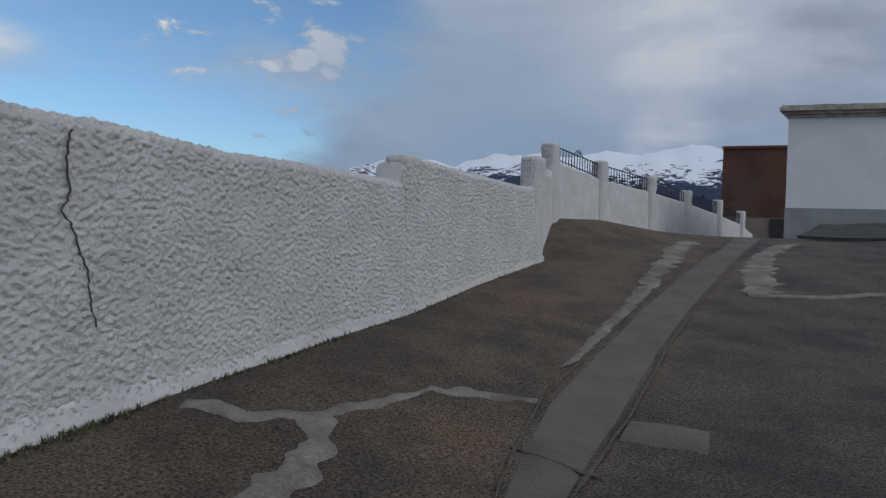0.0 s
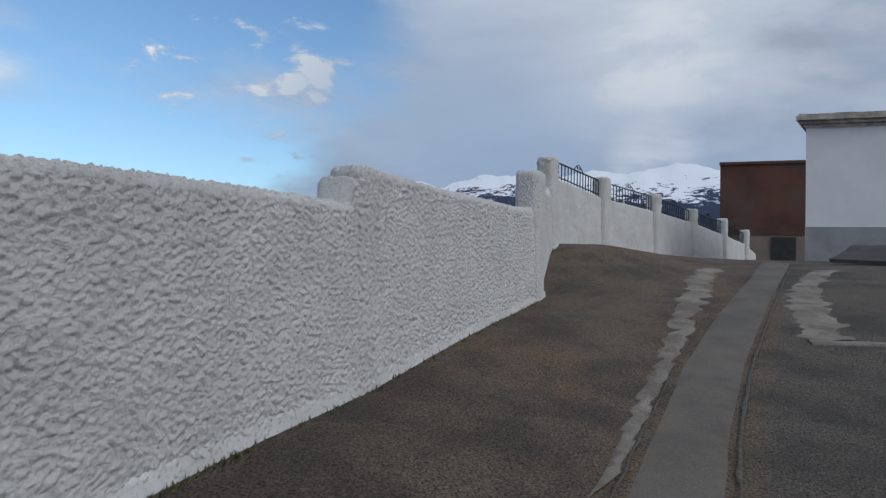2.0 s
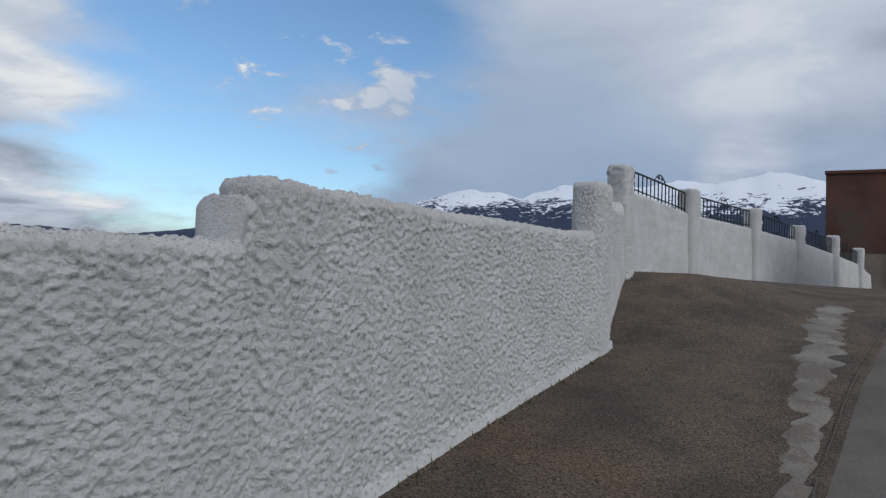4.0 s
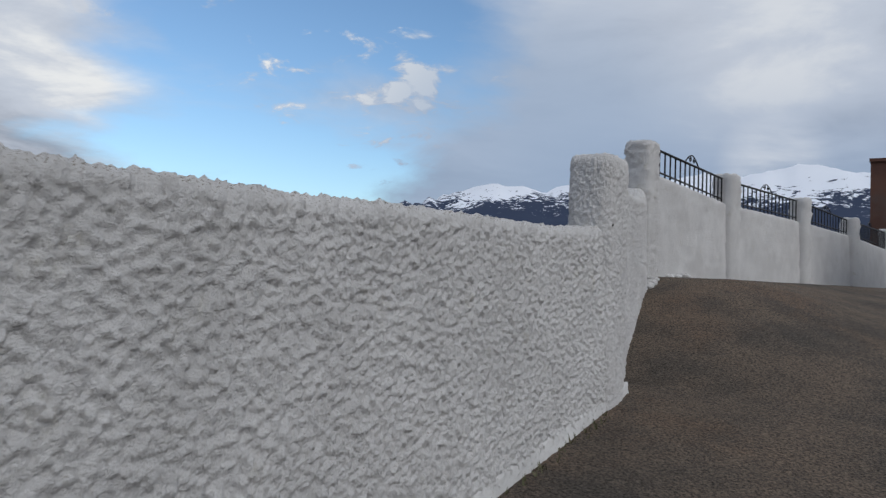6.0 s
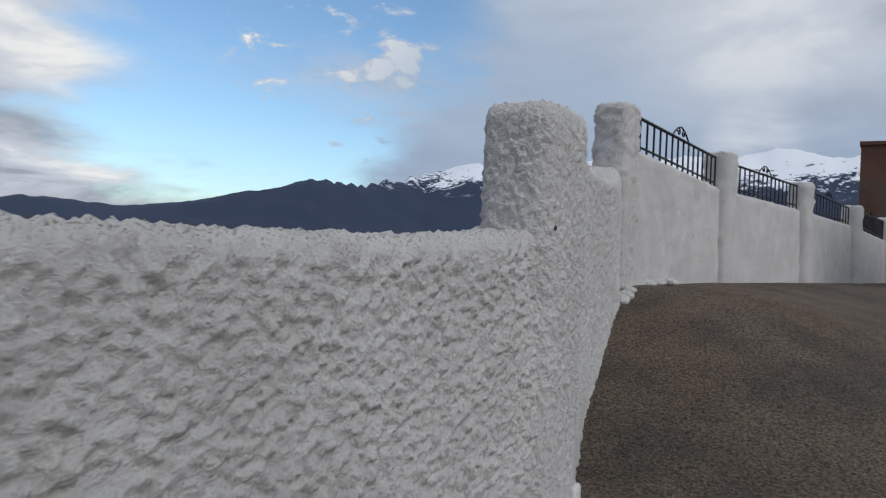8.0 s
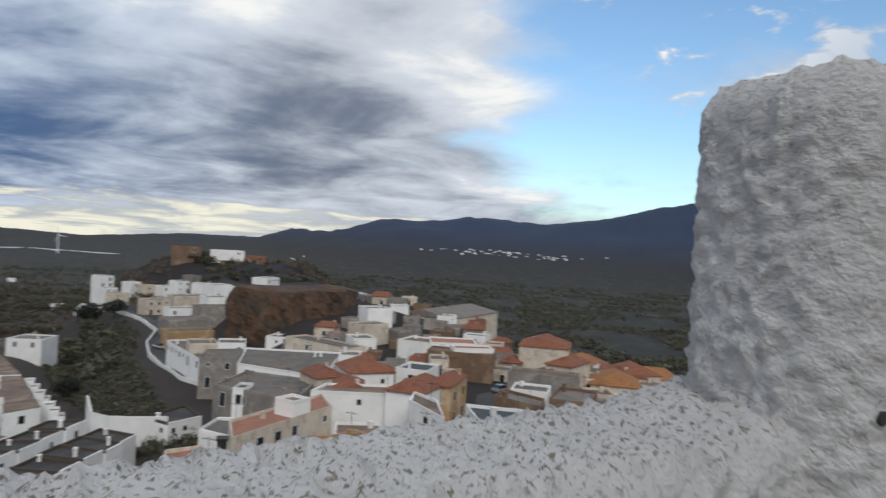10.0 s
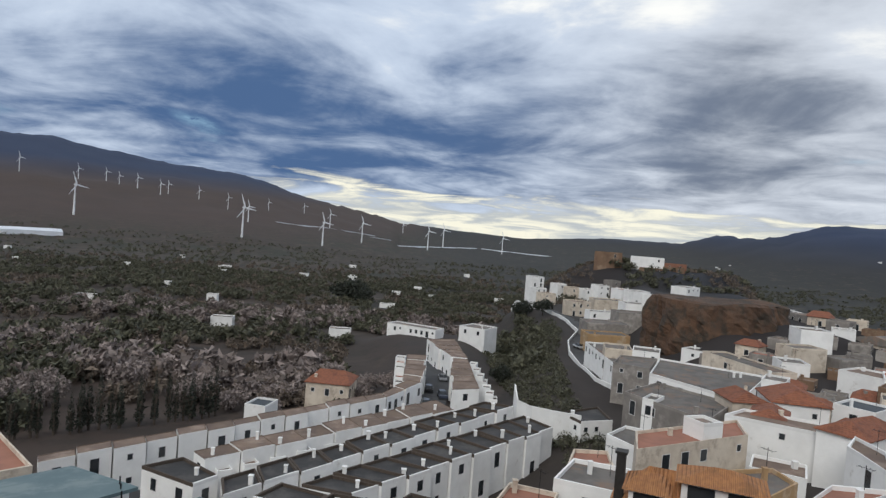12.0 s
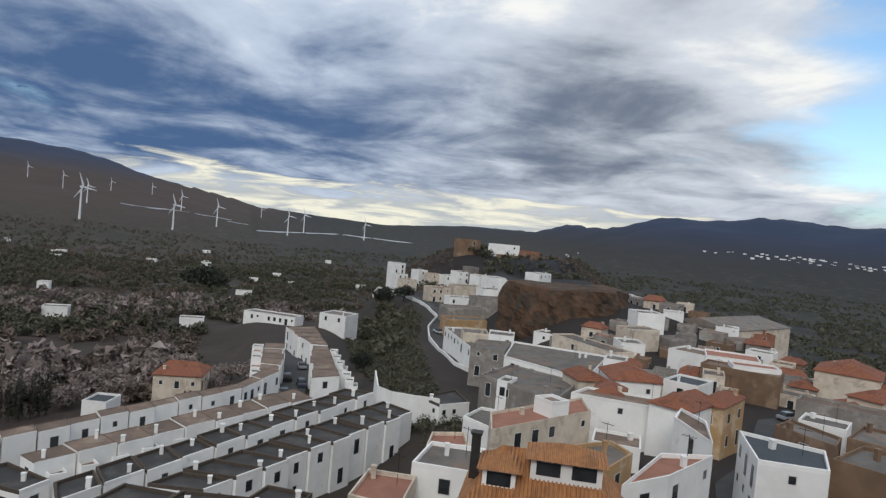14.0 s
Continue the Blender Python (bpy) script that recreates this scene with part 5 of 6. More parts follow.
# low back houses and sheds crowded between the others
taken = [(ob.location.x, ob.location.y) for ob in scene.objects if ob.type == "EMPTY" and ob.name.startswith(("house", "terraced"))]
STREET = ((-30, 62), (-48, 55), (-58, 62), (-66, 72), (-88, 92), (-92, 108))
LANE = ((-128, 59), (-150, 57.7), (-168, 58.4), (-188.7, 60.5), (-204, 63.5), (-225, 71.5))


def near_line(x, y, line):
    best = 1e9
    for (a, b), (c, d) in zip(line, line[1:]):
        t = min(1, max(0, ((x - a) * (c - a) + (y - b) * (d - b)) / ((c - a) ** 2 + (d - b) ** 2)))
        best = min(best, math.hypot(x - a - t * (c - a), y - b - t * (d - b)))
    return best


for i in range(1500):
    d = town_rng.uniform(76, 215)
    b = town_rng.uniform(38, 70)
    x, y = 1.6 - math.sin(radians(b)) * d, 12.2 + math.cos(radians(b)) * d
    g = terrain(x, y)
    if g < -32 or math.hypot(x + 183, y - 98) < 26 or min(math.hypot(x - p, y - q) for p, q in taken) < 6.6 or near_line(x, y, STREET) < 6 or near_line(x, y, LANE) < 8:
        continue
    taken.append((x, y))
    a = radians(town_rng.uniform(35, 60))
    w = town_rng.uniform(4.0, 6.5)
    dx, dy = math.cos(a) * w / 2, math.sin(a) * w / 2
    house(x - dx, y - dy, x + dx, y + dy, g + (town_rng.uniform(2.6, 4.2) if d < 125 else town_rng.uniform(2.0, 3.0)), town_rng.uniform(4, 6), 5, town_rng.choice("WCCGWGW" if d < 125 else "CGGCWS"), town_rng.choice(("greyflat", "brownflat", "greyflat", "brownflat", "tile", "terrace")), 1, (0, 1))

# castle ruins on the far hill
castle_building = [
    (-384.8, 115.2, -380.4, 130.3, -5.5, 10, 12, "S", "brownflat", "red-brown castle building on the hill"),
    (-379.0, 134.9, -372.8, 152.5, -6.6, 10, 8, "W", "greyflat", "long white building on the castle hill"),
    (-374.0, 138.7, -369.5, 152.2, -12.4, 8, 14, "S", "brownflat", "old brown castle tower on the hill"),
    (-368.8, 150.5, -364.6, 161.0, -11.0, 9, 16, "S", "brownflat", "old brown castle keep on the hill"),
    (-374.5, 153.2, -369.5, 164.0, -9.2, 8, 10, "B", "brownflat", "red-brown castle wall on the hill")]
for ax, ay, bx, by, zt, dep, h, wl, rf, lab in castle_building:
    house(ax, ay, bx, by, zt, dep, h, wl, rf, 1, (0,), "castle_building", lab, 5, 0)


# golden-tiled house with dormers below the wall
def dormer_house():
    base = empty("dormer_house", -41, 31, -23)
    tagged(base, "white house with a golden tiled roof and two dormers", "house")

    def add(nm, v, f, mat, uv=None, label=""):
        ob = put(nm, mesh_from(nm, v, f, mat, uv=uv), base, label)
        ob.matrix_parent_inverse = Matrix.Translation(-base.location)
    d = Vector((.40, .917, 0))
    n = Vector((-.917, .40, 0))
    o = Vector((-38.0, 24.6, 0))
    w = 11.2

    def p(a, b, z):
        return o + d * a + n * b + Vector((0, 0, z))
    run = lambda q: (q.dot(d), q.z)
    c = [p(0, 0, 0), p(w, 0, 0), p(w, 10, 0), p(0, 10, 0)]
    v, f = prisms([(c, -26, -16.6)])
    add("wall", v, f, M_WHITE)
    lo, hi = -16.5, -12.6
    vs = [p(-.5, -.6, lo), p(w + .5, -.6, lo), p(w + .5, 10.6, lo), p(-.5, 10.6, lo), p(2.2, 5, hi), p(w - 3.5, 5, hi)]
    add("roof", vs, [(0, 1, 5, 4), (2, 3, 4, 5), (1, 2, 5), (3, 0, 4), (3, 2, 1, 0)], M_TILE_GOLD, run)
    for i in range(int((w + .8) / .28)):
        a = -.35 + i * .28
        f = min(1, (a + .5) / 2.7, (w + .5 - a) / 4.0) * .985
        rib = part("tile_course", tube([p(a, -.64, lo + .03), p(a, -.6 + 5.6 * f, lo + (hi - lo) * f + .03)], .075, 6), M_TILE_GOLD, base)
        rib.matrix_parent_inverse = Matrix.Translation(-base.location)
    for a0, a1, b0, zz in ((1.2, 3.4, 2.2, -13.35), (4.3, 9.0, 3.0, -12.5)):
        v, f = prisms([([p(a0, b0, 0), p(a1, b0, 0), p(a1, b0 + 3, 0), p(a0, b0 + 3, 0)], -16.4, zz)])
        add("dormer", v, f, M_WHITE)
        ov = [p(a0 - .4, b0 - .45, zz), p(a1 + .4, b0 - .45, zz), p(a1 + .4, b0 + 3.2, zz), p(a0 - .4, b0 + 3.2, zz), p((a0 + a1) / 2 - .5, b0 + 1.6, zz + .75), p((a0 + a1) / 2 + .5, b0 + 1.6, zz + .75)]
        add("dormer_roof", ov, [(0, 1, 5, 4), (2, 3, 4, 5), (1, 2, 5), (3, 0, 4), (3, 2, 1, 0)], M_TILE_GOLD, run)
        k = 1 if a1 - a0 < 3 else 2
        for i in range(k):
            s = a0 + (a1 - a0) * (i + .5) / k
            v, f = prisms([([p(s - .8, b0 - .03, 0), p(s + .8, b0 - .03, 0), p(s + .8, b0 + .1, 0), p(s - .8, b0 + .1, 0)], zz - 1.1, zz - .2)])
            add("window", v, f, M_GLASS)
    v, f = prisms([([p(.1, 4.2, 0), p(.7, 4.2, 0), p(.7, 4.8, 0), p(.1, 4.8, 0)], -15, -11.9), ([p(0, 4.1, 0), p(.8, 4.1, 0), p(.8, 4.9, 0), p(0, 4.9, 0)], -11.9, -11.75)])
    add("chimney", v, f, M_DARK)


dormer_house()


# teal-roofed buildings just under the wall, and a beige one
def teal_building(corners, zs, label):
    mid = sum((Vector((*p, 0)) for p in corners), Vector()) / 4
    base = empty("teal_roofed_building", mid.x, mid.y, -24)
    tagged(base, label, "building")

    def add(nm, v, f, mat):
        ob = put(nm, mesh_from(nm, v, f, mat), base)
        ob.matrix_parent_inverse = Matrix.Translation(-base.location)
    n = 4
    vs = [(x, y, z) for (x, y), z in zip(corners, zs)] + [(x, y, z + .18) for (x, y), z in zip(corners, zs)]
    add("roof", vs, [(3, 2, 1, 0), (4, 5, 6, 7), (0, 1, 5, 4), (1, 2, 6, 5), (2, 3, 7, 6), (3, 0, 4, 7)], M_TEAL)
    ins = [(x + (mid.x - x) * .05, y + (mid.y - y) * .05) for x, y in corners]
    vs = [(x, y, -25) for x, y in ins] + [(x, y, z) for (x, y), z in zip(ins, zs)]
    add("wall", vs, [(3, 2, 1, 0), (4, 5, 6, 7), (0, 1, 5, 4), (1, 2, 6, 5), (2, 3, 7, 6), (3, 0, 4, 7)], M_WHITE)
    return base, add


b1, add1 = teal_building([(-18.0, -8.0), (-31.8, -1.1), (-36.0, -6.5), (-24.0, -17.0)], (-10.6, -12.1, -12.9, -12.6), "white building with a broad teal sheet roof")
a0, a1 = Vector((-25.9, -4.35, 0)), Vector((-30.0, -2.3, 0))
side = (a1 - a0).normalized()
off = Vector((-side.y, side.x, 0))
if off.y < 0:
    off = -off
for i in range(4):
    c0 = a0 + side * (i * .75) + off * .12
    v, f = prisms([([c0, c0 + side * .66, c0 + side * .66 - off * .3, c0 - off * .3], -13.6, -12.3)])
    add1("window", v, f, M_GLASS)
b2, add2 = teal_building([(-22.0, 3.0), (-29.5, 8.0), (-35.0, 1.0), (-27.5, .2)], (-11.4, -12.9, -13.8, -12.6), "low building with a teal sheet roof and mesh fence")
for i in range(9):
    q = Vector((-25.2, 1.2, 0)).lerp(Vector((-32.2, -2.2, 0)), i / 8)
    s = .03
    v, f = prisms([([q + Vector((-s, -s, 0)), q + Vector((s, -s, 0)), q + Vector((s, s, 0)), q + Vector((-s, s, 0))], -14, -11.6)])
    add2("fence_post", v, f, M_IRON)
v, f = prisms([([(-25.6, .6), (-25.3, 1.1), (-32.0, -2.1), (-32.2, -2.6)], -25, -13.9)])
add2("terrace", v, f, M_CREAM)
house(-41.8, -17.4, -45.3, -13.8, -16.6, 9, 6, "C", "terrace", 1, (0,), chimneys=0)


# retaining wall with a swooping top
def swoop_wall():
    pts = [(-117, 31.5, -25.2), (-111.2, 31.2, -26.5), (-107.7, 33.0, -26.5), (-105.6, 36.4, -26.5), (-103.9, 40.4, -26.5)]
    vs, fs = [], []
    for x, y, z in pts:
        vs += [(x, y, -37), (x, y, z), (x - .4, y - .2, z), (x - .4, y - .2, -37)]
    for i in range(len(pts) - 1):
        for k in range(3):
            fs.append((i * 4 + k, i * 4 + 4 + k, i * 4 + 5 + k, i * 4 + 1 + k))
    tagged(put("wall_retaining", mesh_from("wall_retaining", vs, fs, M_WHITE)), "white retaining wall with a curved top", "wall", kind="structure")


swoop_wall()


# ---- roads, parked cars ----
def road(name, line, width, label, lift=.25, kerb=True):
    vs, fs = [], []
    pts = []
    for a, b in zip(line, line[1:]):
        n = max(1, round(math.dist(a, b) / 4))
        pts += [Vector(a).lerp(Vector(b), i / n) for i in range(n)]
    pts.append(Vector(line[-1]))
    sides = []
    for i, p in enumerate(pts):
        d = (pts[min(i + 1, len(pts) - 1)] - pts[max(0, i - 1)]).normalized()
        n = Vector((-d.y, d.x))
        z = max(terrain(*(p + n * width / 2)), terrain(*(p - n * width / 2)), terrain(*p)) + lift
        sides.append((p + n * width / 2, p - n * width / 2, z))
        vs += [(*(p + n * width / 2), z), (*(p - n * width / 2), z)]
    for i in range(len(pts) - 1):
        fs.append((2 * i, 2 * i + 2, 2 * i + 3, 2 * i + 1))
    tagged(put(name, mesh_from(name, vs, fs, M_ROAD)), label, "road", kind="structure")
    if kerb:
        vs, fs = [], []
        for a, b, z in sides:
            e = (a - b).normalized()
            vs += [(*a, z - 2.5), (*a, z + .8), (*(a + e * .35), z + .8), (*(a + e * .35), z - 2.5)]
        for i in range(len(sides) - 1):
            for k in range(3):
                fs.append((4 * i + k, 4 * i + 4 + k, 4 * i + 5 + k, 4 * i + 1 + k))
        tagged(put("road_parapet", mesh_from("road_parapet", vs, fs, M_WHITE)), "low white parapet along the bending road", "wall", kind="structure")


ROAD_LINE = [(-128, 59), (-143.1, 59.4), (-150, 57.7), (-168, 58.4), (-188.7, 60.5), (-204, 63.5), (-225, 71.5), (-250, 72), (-285, 72), (-312, 66), (-335, 64), (-352, 72)]
road("road_1", ROAD_LINE, 4.6, "grey asphalt road bending round the hill")
road("road_2", [(-112, 14.5), (-122, 16.5), (-145, 18.6), (-185, 19.5)], 5.5, "grey asphalt street between white rows", kerb=False)
road("road_3", [(-30, 62), (-48, 55), (-58, 62), (-66, 72), (-88, 92), (-92, 108)], 5, "narrow grey street through the old town", kerb=False)
road("road_4", [(-73, -24), (-110, 11.5)], 6, "grey asphalt street between white rows", kerb=False)


def car(x, y, turn, paint, label):
    z = terrain(x, y) + .25
    m = bpy.data.materials.get(label) or material(label, paint, tuple(v * .9 for v in paint), .5, .3)
    base = empty("car", x, y, z)
    base.rotation_euler = (0, 0, radians(turn))
    tagged(base, label, "car", "parked cars")
    bm = box_bm(-2.1, -.86, .35, 2.1, .86, .95, .12)
    part("body", bm, m, base)
    bm = bmesh.new()
    v = [bm.verts.new(q) for q in ((-1.7, -.8, .93), (1.1, -.8, .93), (1.1, .8, .93), (-1.7, .8, .93), (-1.3, -.62, 1.48), (.4, -.62, 1.48), (.4, .62, 1.48), (-1.3, .62, 1.48))]
    for q in ((4, 5, 6, 7), (0, 1, 5, 4), (1, 2, 6, 5), (2, 3, 7, 6), (3, 0, 4, 7)):
        bm.faces.new([v[i] for i in q])
    part("cabin", bm, M_GLASS, base, "dark car windows")
    for wx in (-1.3, 1.3):
        for wy in (-.8, .8):
            bm = bmesh.new()
            bmesh.ops.create_cone(bm, cap_ends=True, segments=14, radius1=.33, radius2=.33, depth=.2)
            bmesh.ops.transform(bm, matrix=pose(wx, wy, .33, 90, 0, 0), verts=bm.verts)
            part("wheel", bm, M_TYRE, base)


car(-123.5, 15.6, 185, (.7, .7, .7), "white parked car on the street")
car(-131, 19.1, 5, (.05, .06, .09), "dark blue parked car on the street")
car(-136.5, 16.4, 182, (.05, .05, .05), "black parked car on the street")
car(-149, 19.8, 182, (.3, .31, .33), "grey parked car on the street")
car(-197, 62.6, 195, (.5, .52, .55), "silver parked car on the bending road")
car(-58, 63.5, 130, (.6, .6, .6), "white parked car on the street")
car(-90, 96.5, 100, (.12, .12, .13), "grey parked car on the street")


# ---- red earth cliff among the houses ----
def cliff():
    cx, cy = -183, 98
    ux, uy = math.cos(radians(62)), math.sin(radians(62))
    vs, fs = [], []
    nu, nv = 90, 26
    for j in range(nv + 1):
        for i in range(nu):
            g = 2 * math.pi * i / nu
            t = j / nv
            rad = (1.0 - .16 * t) if t < .75 else .88 * (1 - (t - .75) * 3.9)
            lx, ly = math.cos(g) * 19 * rad, math.sin(g) * 17 * rad
            q = Vector((lx, ly, t * 14))
            bumpy = noise.fractal(q * .10, .8, 2.1, 6) * 4 + abs(noise.noise(q * .25)) * 2.0
            bumpy *= min(1, rad)
            lx += math.cos(g) * bumpy
            ly += math.sin(g) * bumpy
            z = -33 + 20.6 * min(1, t / .75) + (t > .75) * noise.noise(q * .1) * .8 + noise.noise(Vector((lx, ly, 3)) * .05) * 2.2 * t
            vs.append((cx + lx * ux + ly * uy, cy + lx * uy - ly * ux, z))
    for j in range(nv):
        for i in range(nu):
            k = (i + 1) % nu
            fs.append((j * nu + i, (j + 1) * nu + i, (j + 1) * nu + k, j * nu + k))
    tagged(put("ground_cliff", mesh_from("ground_cliff", vs, fs, M_CLIFF)), "steep bluff of bare red-brown earth among the houses", "cliff", kind="structure")


cliff()


# ---- trees and scrub ----
def foliage(name, spots, mat, leaves, label, seed, stuff=True, leaf=.17):
    """Many crowns of loose leaf facets. spots: (x, y, z, width, height)."""
    rng = np.random.default_rng(seed)
    s = np.array(spots)
    n = len(s)
    d = rng.normal(size=(n, leaves, 3))
    d /= np.linalg.norm(d, axis=2, keepdims=True)
    lobes = .75 + .25 * np.sin(d[..., 0] * 5 + rng.uniform(0, 6, (n, 1))) * np.cos(d[..., 1] * 4 + rng.uniform(0, 6, (n, 1)))
    rad = rng.uniform(.45, 1.0, (n, leaves)) ** .5 * lobes
    c = d * rad[..., None]
    c[..., 0] *= s[:, None, 3] / 2
    c[..., 1] *= s[:, None, 3] / 2
    c[..., 2] = c[..., 2] * s[:, None, 4] / 2 + s[:, None, 4] * .55
    c += s[:, None, :3]
    size = (s[:, 3] * leaf)[:, None, None, None] * rng.uniform(.5, 1.2, (n, leaves, 1, 1))
    tri = rng.normal(size=(n, leaves, 3, 3)) * .55
    v = (c[:, :, None, :] + tri * size).reshape(-1, 3)
    me = bpy.data.meshes.new(name)
    m = n * leaves
    me.vertices.add(m * 3)
    me.vertices.foreach_set("co", v.astype(np.float32).ravel())
    me.loops.add(m * 3)
    me.loops.foreach_set("vertex_index", np.arange(m * 3, dtype=np.int32))
    me.polygons.add(m)
    me.polygons.foreach_set("loop_start", np.arange(0, m * 3, 3, dtype=np.int32))
    me.update(calc_edges=True)
    me.materials.append(mat)
    ob = new(name, me)
    return tagged(ob, label, "trees", kind="stuff") if stuff else ob


def valley_spots(seed, n, near, far, b0, b1, size, avoid=True):
    rng = random.Random(seed)
    out = []
    while len(out) < n:
        r = math.sqrt(rng.uniform(near ** 2, far ** 2)) if rng.random() < .5 else near * (far / near) ** rng.random()
        b = rng.uniform(b0, b1)
        x, y = 1.6 - math.sin(radians(b)) * r, 12.2 + math.cos(radians(b)) * r
        if noise.noise(Vector((x * .016, y * .016, seed))) < -.12 or (r < 420 and noise.noise(Vector((x * .03, y * .03, 1))) < -.18):
            continue
        z = terrain(x, y)
        if avoid and r < 360 and (z > -34 or (-172 < x and -2 < y < 46 and b < 96) or (x > -128 and y > -36 and b < 112)):
            continue
        if -245 < x < -165 and -8 < y < 42:
            continue
        s = rng.uniform(*size)
        out.append((x, y, z - .3, s * rng.uniform(.9, 1.4), s * rng.uniform(.7, 1.1)))
    return out


foliage("olive_grove", valley_spots(1, 3600, 120, 700, 70, 128, (3, 6)), M_OLIVE, 120, "grey-green olive trees across the valley", 1)
foliage("olive_grove", valley_spots(2, 9000, 200, 1300, 20, 75, (2.5, 4.5)), M_OLIVE, 28, "grey-green olive trees across the valley", 2, leaf=.26)
foliage("olive_grove", valley_spots(3, 3000, 500, 1250, 70, 128, (3, 5)), M_OLIVE, 24, "grey-green olive trees across the valley", 3, leaf=.26)
foliage("scrub", valley_spots(4, 1700, 115, 800, 72, 128, (2.5, 5)), M_SCRUB, 110, "leafless brown scrub and thickets", 4)
foliage("almond_grove", valley_spots(5, 230, 125, 330, 84, 126, (4, 7)), M_ALMOND, 280, "pale blossoming almond trees", 5)


def slope_scrub():
    rng = random.Random(17)
    out = []
    while len(out) < 1500:
        x, y = rng.uniform(-260, -85), rng.uniform(36, 74)
        if abs(y - lerp_table(-x, ((85, 49), (128, 50.5), (160, 55.5), (186, 59), (222, 68), (260, 72)))) < 5.5 or y > 58 + (x < -190) * 8 - (x > -120) * 14:
            continue
        out.append((x, y, terrain(x, y) - .3, rng.uniform(1, 3.2), rng.uniform(.8, 2.4)))
    foliage("scrub", out, M_OLIVE, 46, "dark scrub on the steep bank below the road", 18)


slope_scrub()


def hill_scrub():
    rng = random.Random(27)
    out = []
    while len(out) < 700:
        x, y = rng.uniform(-440, -330), rng.uniform(85, 200)
        if x > -392 and 112 < y < 170:
            continue
        out.append((x, y, terrain(x, y) - .3, rng.uniform(2, 5), rng.uniform(1.5, 3.4)))
    foliage("scrub", out, M_SCRUB, 46, "brown scrub covering the castle hill", 28)


hill_scrub()


def tree(x, y, h, w, kind):
    """A tree of its own: tapered trunk with limbs, and a crown of loose leaves."""
    z = terrain(x, y) - .2
    rng = random.Random(int(x * 13 + y * 7))
    base = empty("tree", x, y, z)
    mat, lab = {"cypress": (M_CYPRESS, "tall dark cypress tree in a row"), "almond": (M_ALMOND, "almond tree in pale blossom"), "dark": (M_CYPRESS, "broad dark evergreen tree in the valley")}[kind]
    tagged(base, lab, "tree", "cypress row" if kind == "cypress" else "")
    bm = tube([(0, 0, -.3), (.05, .03, h * .25), (.0, .08, h * .6)], .12 + h * .012, 7)
    for v in bm.verts:
        v.co.x *= 1 - .6 * max(0, v.co.z / h)
        v.co.y *= 1 - .6 * max(0, v.co.z / h)
    part("trunk", bm, M_TRUNK, base)
    for k in range(3):
        g = k * 2.1 + rng.random()
        part("limb", tube([(0, 0, h * .25), (math.cos(g) * w * .18, math.sin(g) * w * .18, h * .45), (math.cos(g) * w * .3, math.sin(g) * w * .3, h * .62)], .05 + h * .004, 5), M_TRUNK, base)
    if kind == "cypress":
        spots = [(0, 0, h * (.06 + .13 * k), w * (1 - (k / 7.2) ** 1.6), h * .24) for k in range(7)]
        crown = foliage("crown", spots, mat, 150, "", int(abs(x * 31)), False, .15)
    else:
        spots = [(math.cos(k * 1.3) * w * .25, math.sin(k * 1.3) * w * .25, h * (.12 + .1 * (k % 3)), w * .62, h * .58) for k in range(6)]
        crown = foliage("crown", spots, mat, 320, "", int(abs(x * 31)), False, .09)
    crown.parent = base


trng = random.Random(44)
for i in range(26):
    t = i / 25
    tree(-97 - 21 * t + trng.uniform(-.8, .8), -46 + 24 * t + trng.uniform(-.8, .8), trng.uniform(6.5, 10), trng.uniform(1.5, 2.2), "cypress")
for x, y, h, w in ((-133, -44, 7, 9), (-127, -30, 5.5, 7), (-124, -21, 5, 7), (-131, -14, 5, 7), (-136, 2, 5, 7), (-141, 8, 5, 7), (-118, -52, 6, 8), (-112, -57, 7, 8), (-126, -58, 6, 8), (-138, -20, 5, 7), (-148, -8, 5, 7), (-150, 2, 5, 7), (-120, -13, 4, 5)):
    tree(x, y, h, w, "almond")
tree(-421, -30, 17, 27, "dark")
tree(-414, -22, 12, 18, "dark")
tree(-172, 36, 6, 7, "dark")
tree(-292, 60, 9, 11, "dark")
tree(-275, 66, 8, 10, "dark")


# ---- wind turbines on the far plain ----
def make_turbine():
    base = new("wind_turbine")
    tagged(base, "white three-bladed wind turbine on the plain", "wind turbine", "wind farm")
    bm = bmesh.new()
    bmesh.ops.create_cone(bm, cap_ends=True, segments=14, radius1=2.3, radius2=1.2, depth=64)
    bmesh.ops.translate(bm, vec=(0, 0, 28), verts=bm.verts)
    part("tower", bm, M_STEEL, base)
    part("nacelle", box_bm(-3, -1.6, 59, 4.5, 1.6, 62.4, .5), M_STEEL, base)
    bm = bmesh.new()
    bmesh.ops.create_icosphere(bm, subdivisions=2, radius=1.7)
    bmesh.ops.translate(bm, vec=(5.2, 0, 60.6), verts=bm.verts)
    part("hub", bm, M_STEEL, base)
    for k in range(3):
        bm = bmesh.new()
        rows = []
        for z, w, t in ((0, 1.0, .7), (5, 1.8, .45), (14, 1.3, .3), (27, .4, .12)):
            rows.append([bm.verts.new(q) for q in ((-t, -w, z), (t, -w * .6, z), (t, w, z), (-t, w * .6, z))])
        for p, q in zip(rows, rows[1:]):
            for i in range(4):
                bm.faces.new((p[i], p[(i + 1) % 4], q[(i + 1) % 4], q[i]))
        bm.faces.new(rows[-1])
        bmesh.ops.transform(bm, matrix=pose(5.4, 0, 60.6, 20 + 120 * k, 0, 0), verts=bm.verts)
        part("blade", bm, M_STEEL, base)
    return base


TURBINE = make_turbine()
turbines_made = 0


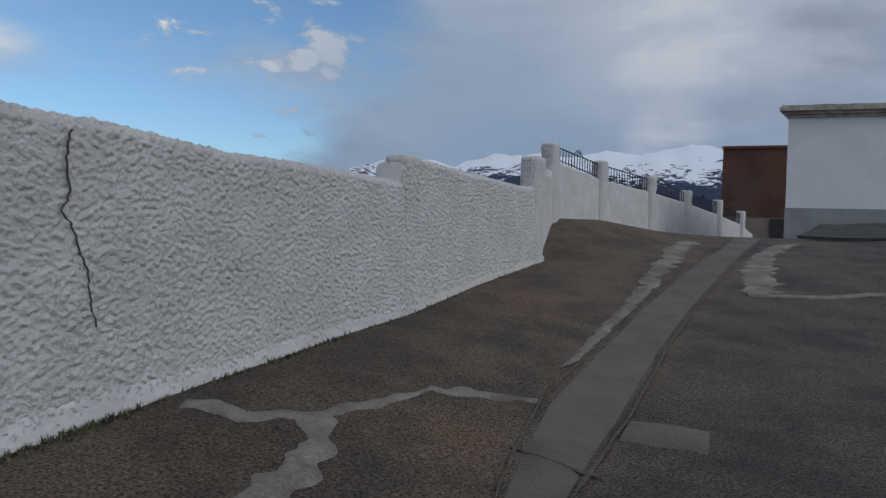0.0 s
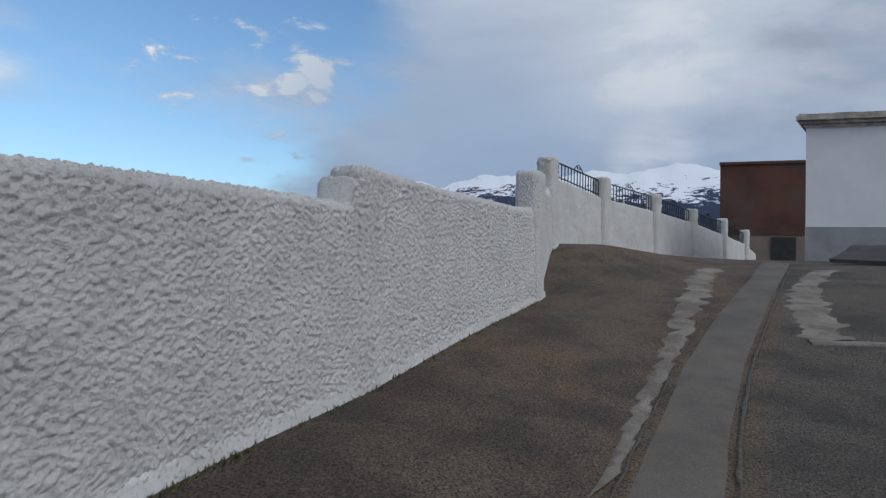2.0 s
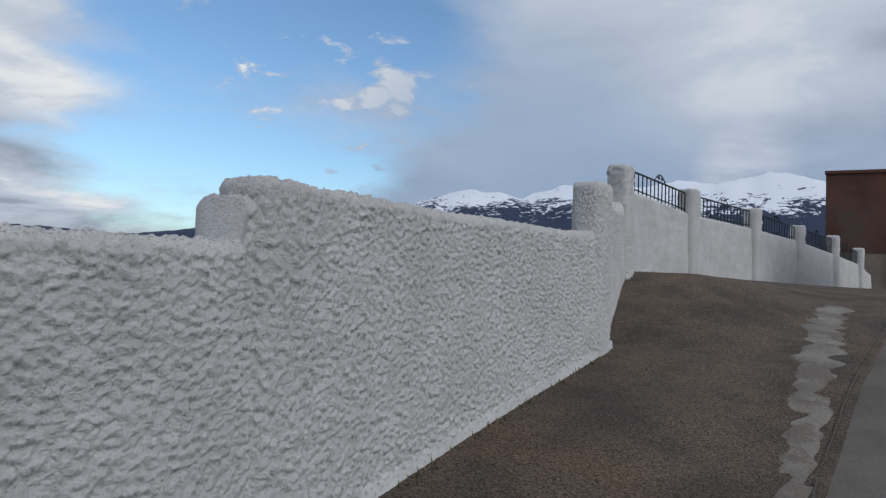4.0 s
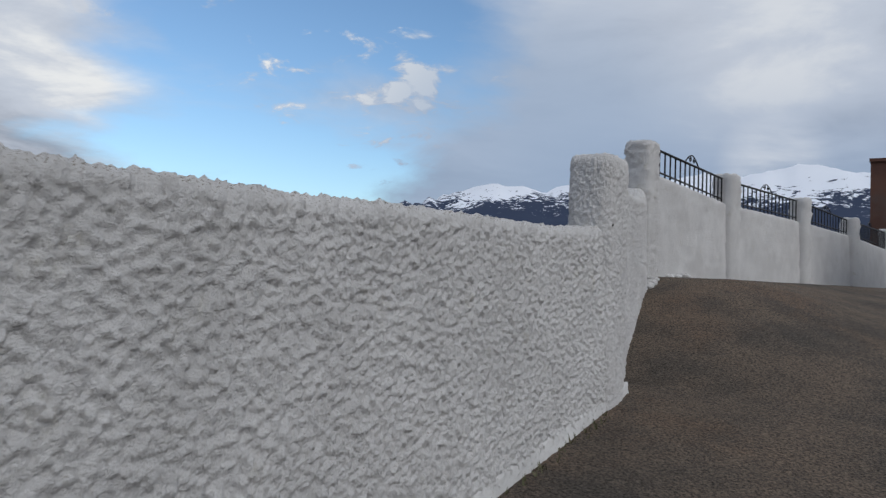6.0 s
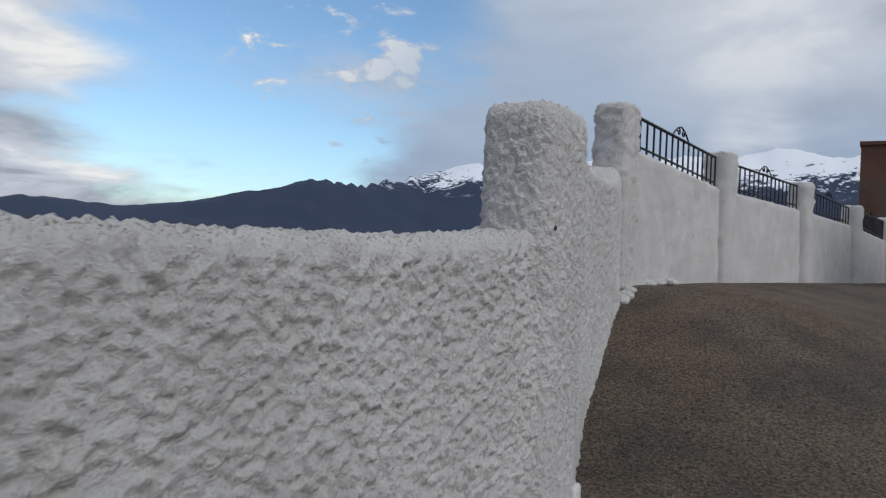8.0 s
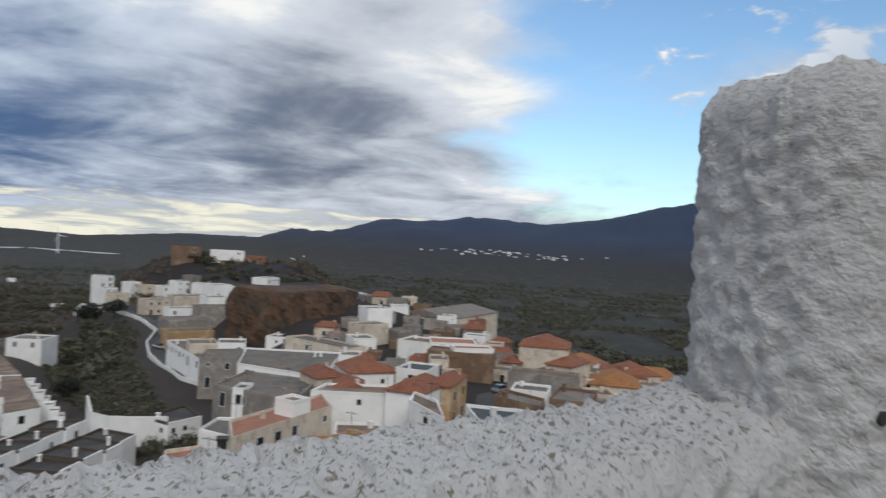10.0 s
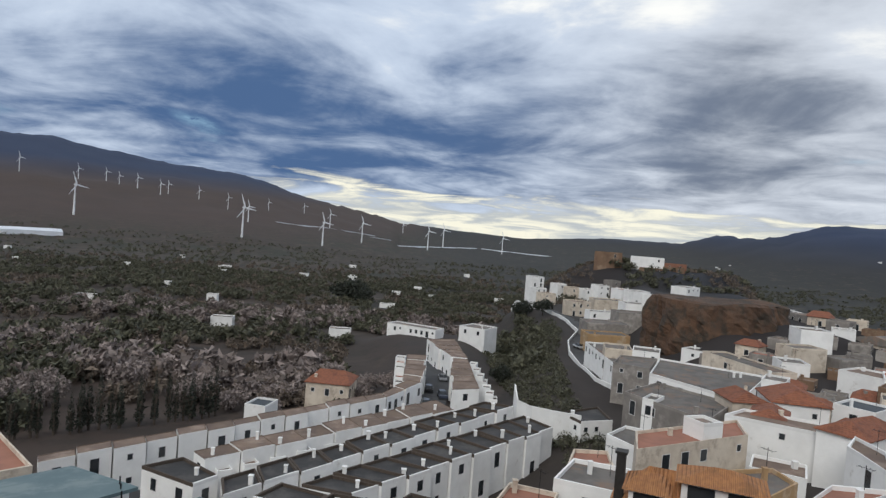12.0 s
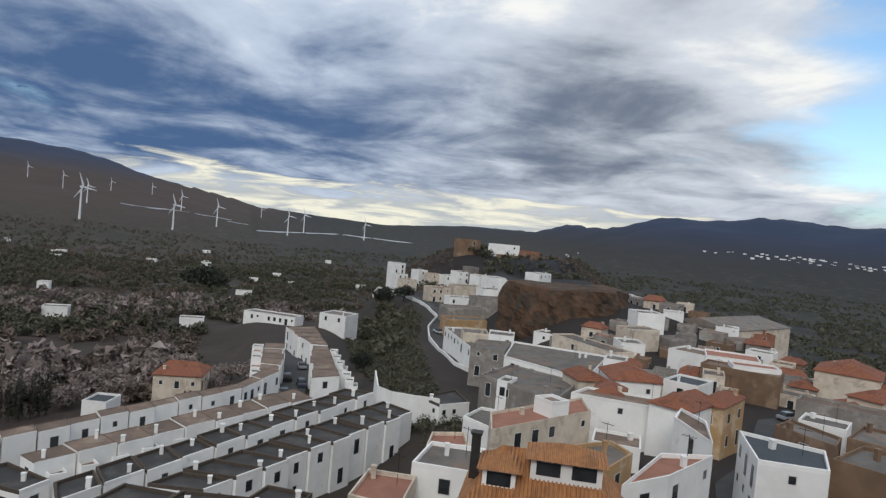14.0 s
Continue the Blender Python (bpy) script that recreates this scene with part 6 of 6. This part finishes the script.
def turbine(x, y, size):
    global turbines_made
    turn = math.degrees(math.atan2(12 - y, 2 - x)) + 35
    size *= .72
    m = Matrix.LocRotScale((x, y, terrain(x, y) - 2), Euler((0, 0, radians(turn))), None)
    ob = TURBINE if turbines_made == 0 else copy_thing(TURBINE, m)
    ob.matrix_basis = m
    ob.scale = (size, size, size)
    turbines_made += 1


turbine(-1808, -1060, 0.89)
turbine(-1262, -633, 1.30)
turbine(-1859, -931, 0.74)
turbine(-1931, -889, 0.75)
turbine(-1906, -841, 0.71)
turbine(-1925, -798, 0.80)
turbine(-1884, -717, 0.74)
turbine(-1936, -715, 0.70)
turbine(-1893, -613, 0.68)
turbine(-1795, -503, 0.69)
turbine(-1243, -316, 1.31)
turbine(-1530, -380, 0.90)
turbine(-1973, -436, 0.63)
turbine(-2234, -377, 0.71)
turbine(-1283, -173, 1.10)
turbine(-1869, -240, 0.93)
turbine(-1594, -125, 1.09)
turbine(-3067, -66, 0.87)
turbine(-1878, 37, 1.28)
turbine(-2246, 93, 1.34)
turbine(-2010, 265, 1.15)

# ---- greenhouses and white farm sheds on the plain ----
def greenhouse(ax, ay, bx, by, deep, h, label):
    a, b = Vector((ax, ay)), Vector((bx, by))
    d = (b - a).normalized()
    n = Vector((d.y, -d.x))
    if n.x > 0:
        n = -n
    k = max(3, round((b - a).length / 40))
    vs, fs = [], []
    for i in range(k + 1):
        p = a.lerp(b, i / k)
        for q, up in ((p, 0), (p, h), (p + n * deep / 2, h * 1.5), (p + n * deep, h), (p + n * deep, 0)):
            vs.append((q.x, q.y, terrain(p.x, p.y) + (up if up else -6)))
    for i in range(k):
        for j in range(4):
            fs.append((i * 5 + j, i * 5 + 5 + j, i * 5 + 6 + j, i * 5 + 1 + j))
    fs += [tuple(range(5)), tuple(k * 5 + 4 - i for i in range(5))]
    tagged(put("greenhouse", mesh_from("greenhouse", vs, fs, M_GREENHOUSE)), label, "greenhouse", "greenhouses on the plain")


greenhouse(-900, -640, -985, -505, 60, 6, "long white plastic greenhouse on the plain")
greenhouse(-1700, -348, -2000, -120, 30, 1.3, "long white plastic greenhouse on the plain")
greenhouse(-1900, -120, -2330, 218, 25, 1.3, "long white plastic greenhouse on the plain")
greenhouse(-2330, 230, -2100, 420, 25, 1.3, "long white plastic greenhouse on the plain")
grng = random.Random(12)
for i in range(34):
    b = grng.uniform(72, 122)
    r = grng.uniform(230, 900)
    x, y = 1.6 - math.sin(radians(b)) * r, 12.2 + math.cos(radians(b)) * r
    house(x, y, x + grng.uniform(-1, 1), y + grng.uniform(4, 9), terrain(x, y) + 3.5, 5, 3.5, "W", "greyflat", 0, (), "farm_shed", "small white farm shed among the groves", chimneys=0)
# the white village under the far hills
for i in range(70):
    b = grng.gauss(47, 3.5)
    r = grng.uniform(1800, 1900)
    x, y = 1.6 - math.sin(radians(b)) * r, 12.2 + math.cos(radians(b)) * r
    if i > 55:
        b, r = grng.uniform(64, 72), grng.uniform(1500, 2200)
        x, y = 1.6 - math.sin(radians(b)) * r, 12.2 + math.cos(radians(b)) * r
    house(x, y, x + 2, y + grng.uniform(4, 8), terrain(x, y) + grng.uniform(1.6, 3.0), 6, 6, "W", "greyflat", 0, (), "village_house", "white house of a distant village", chimneys=0)
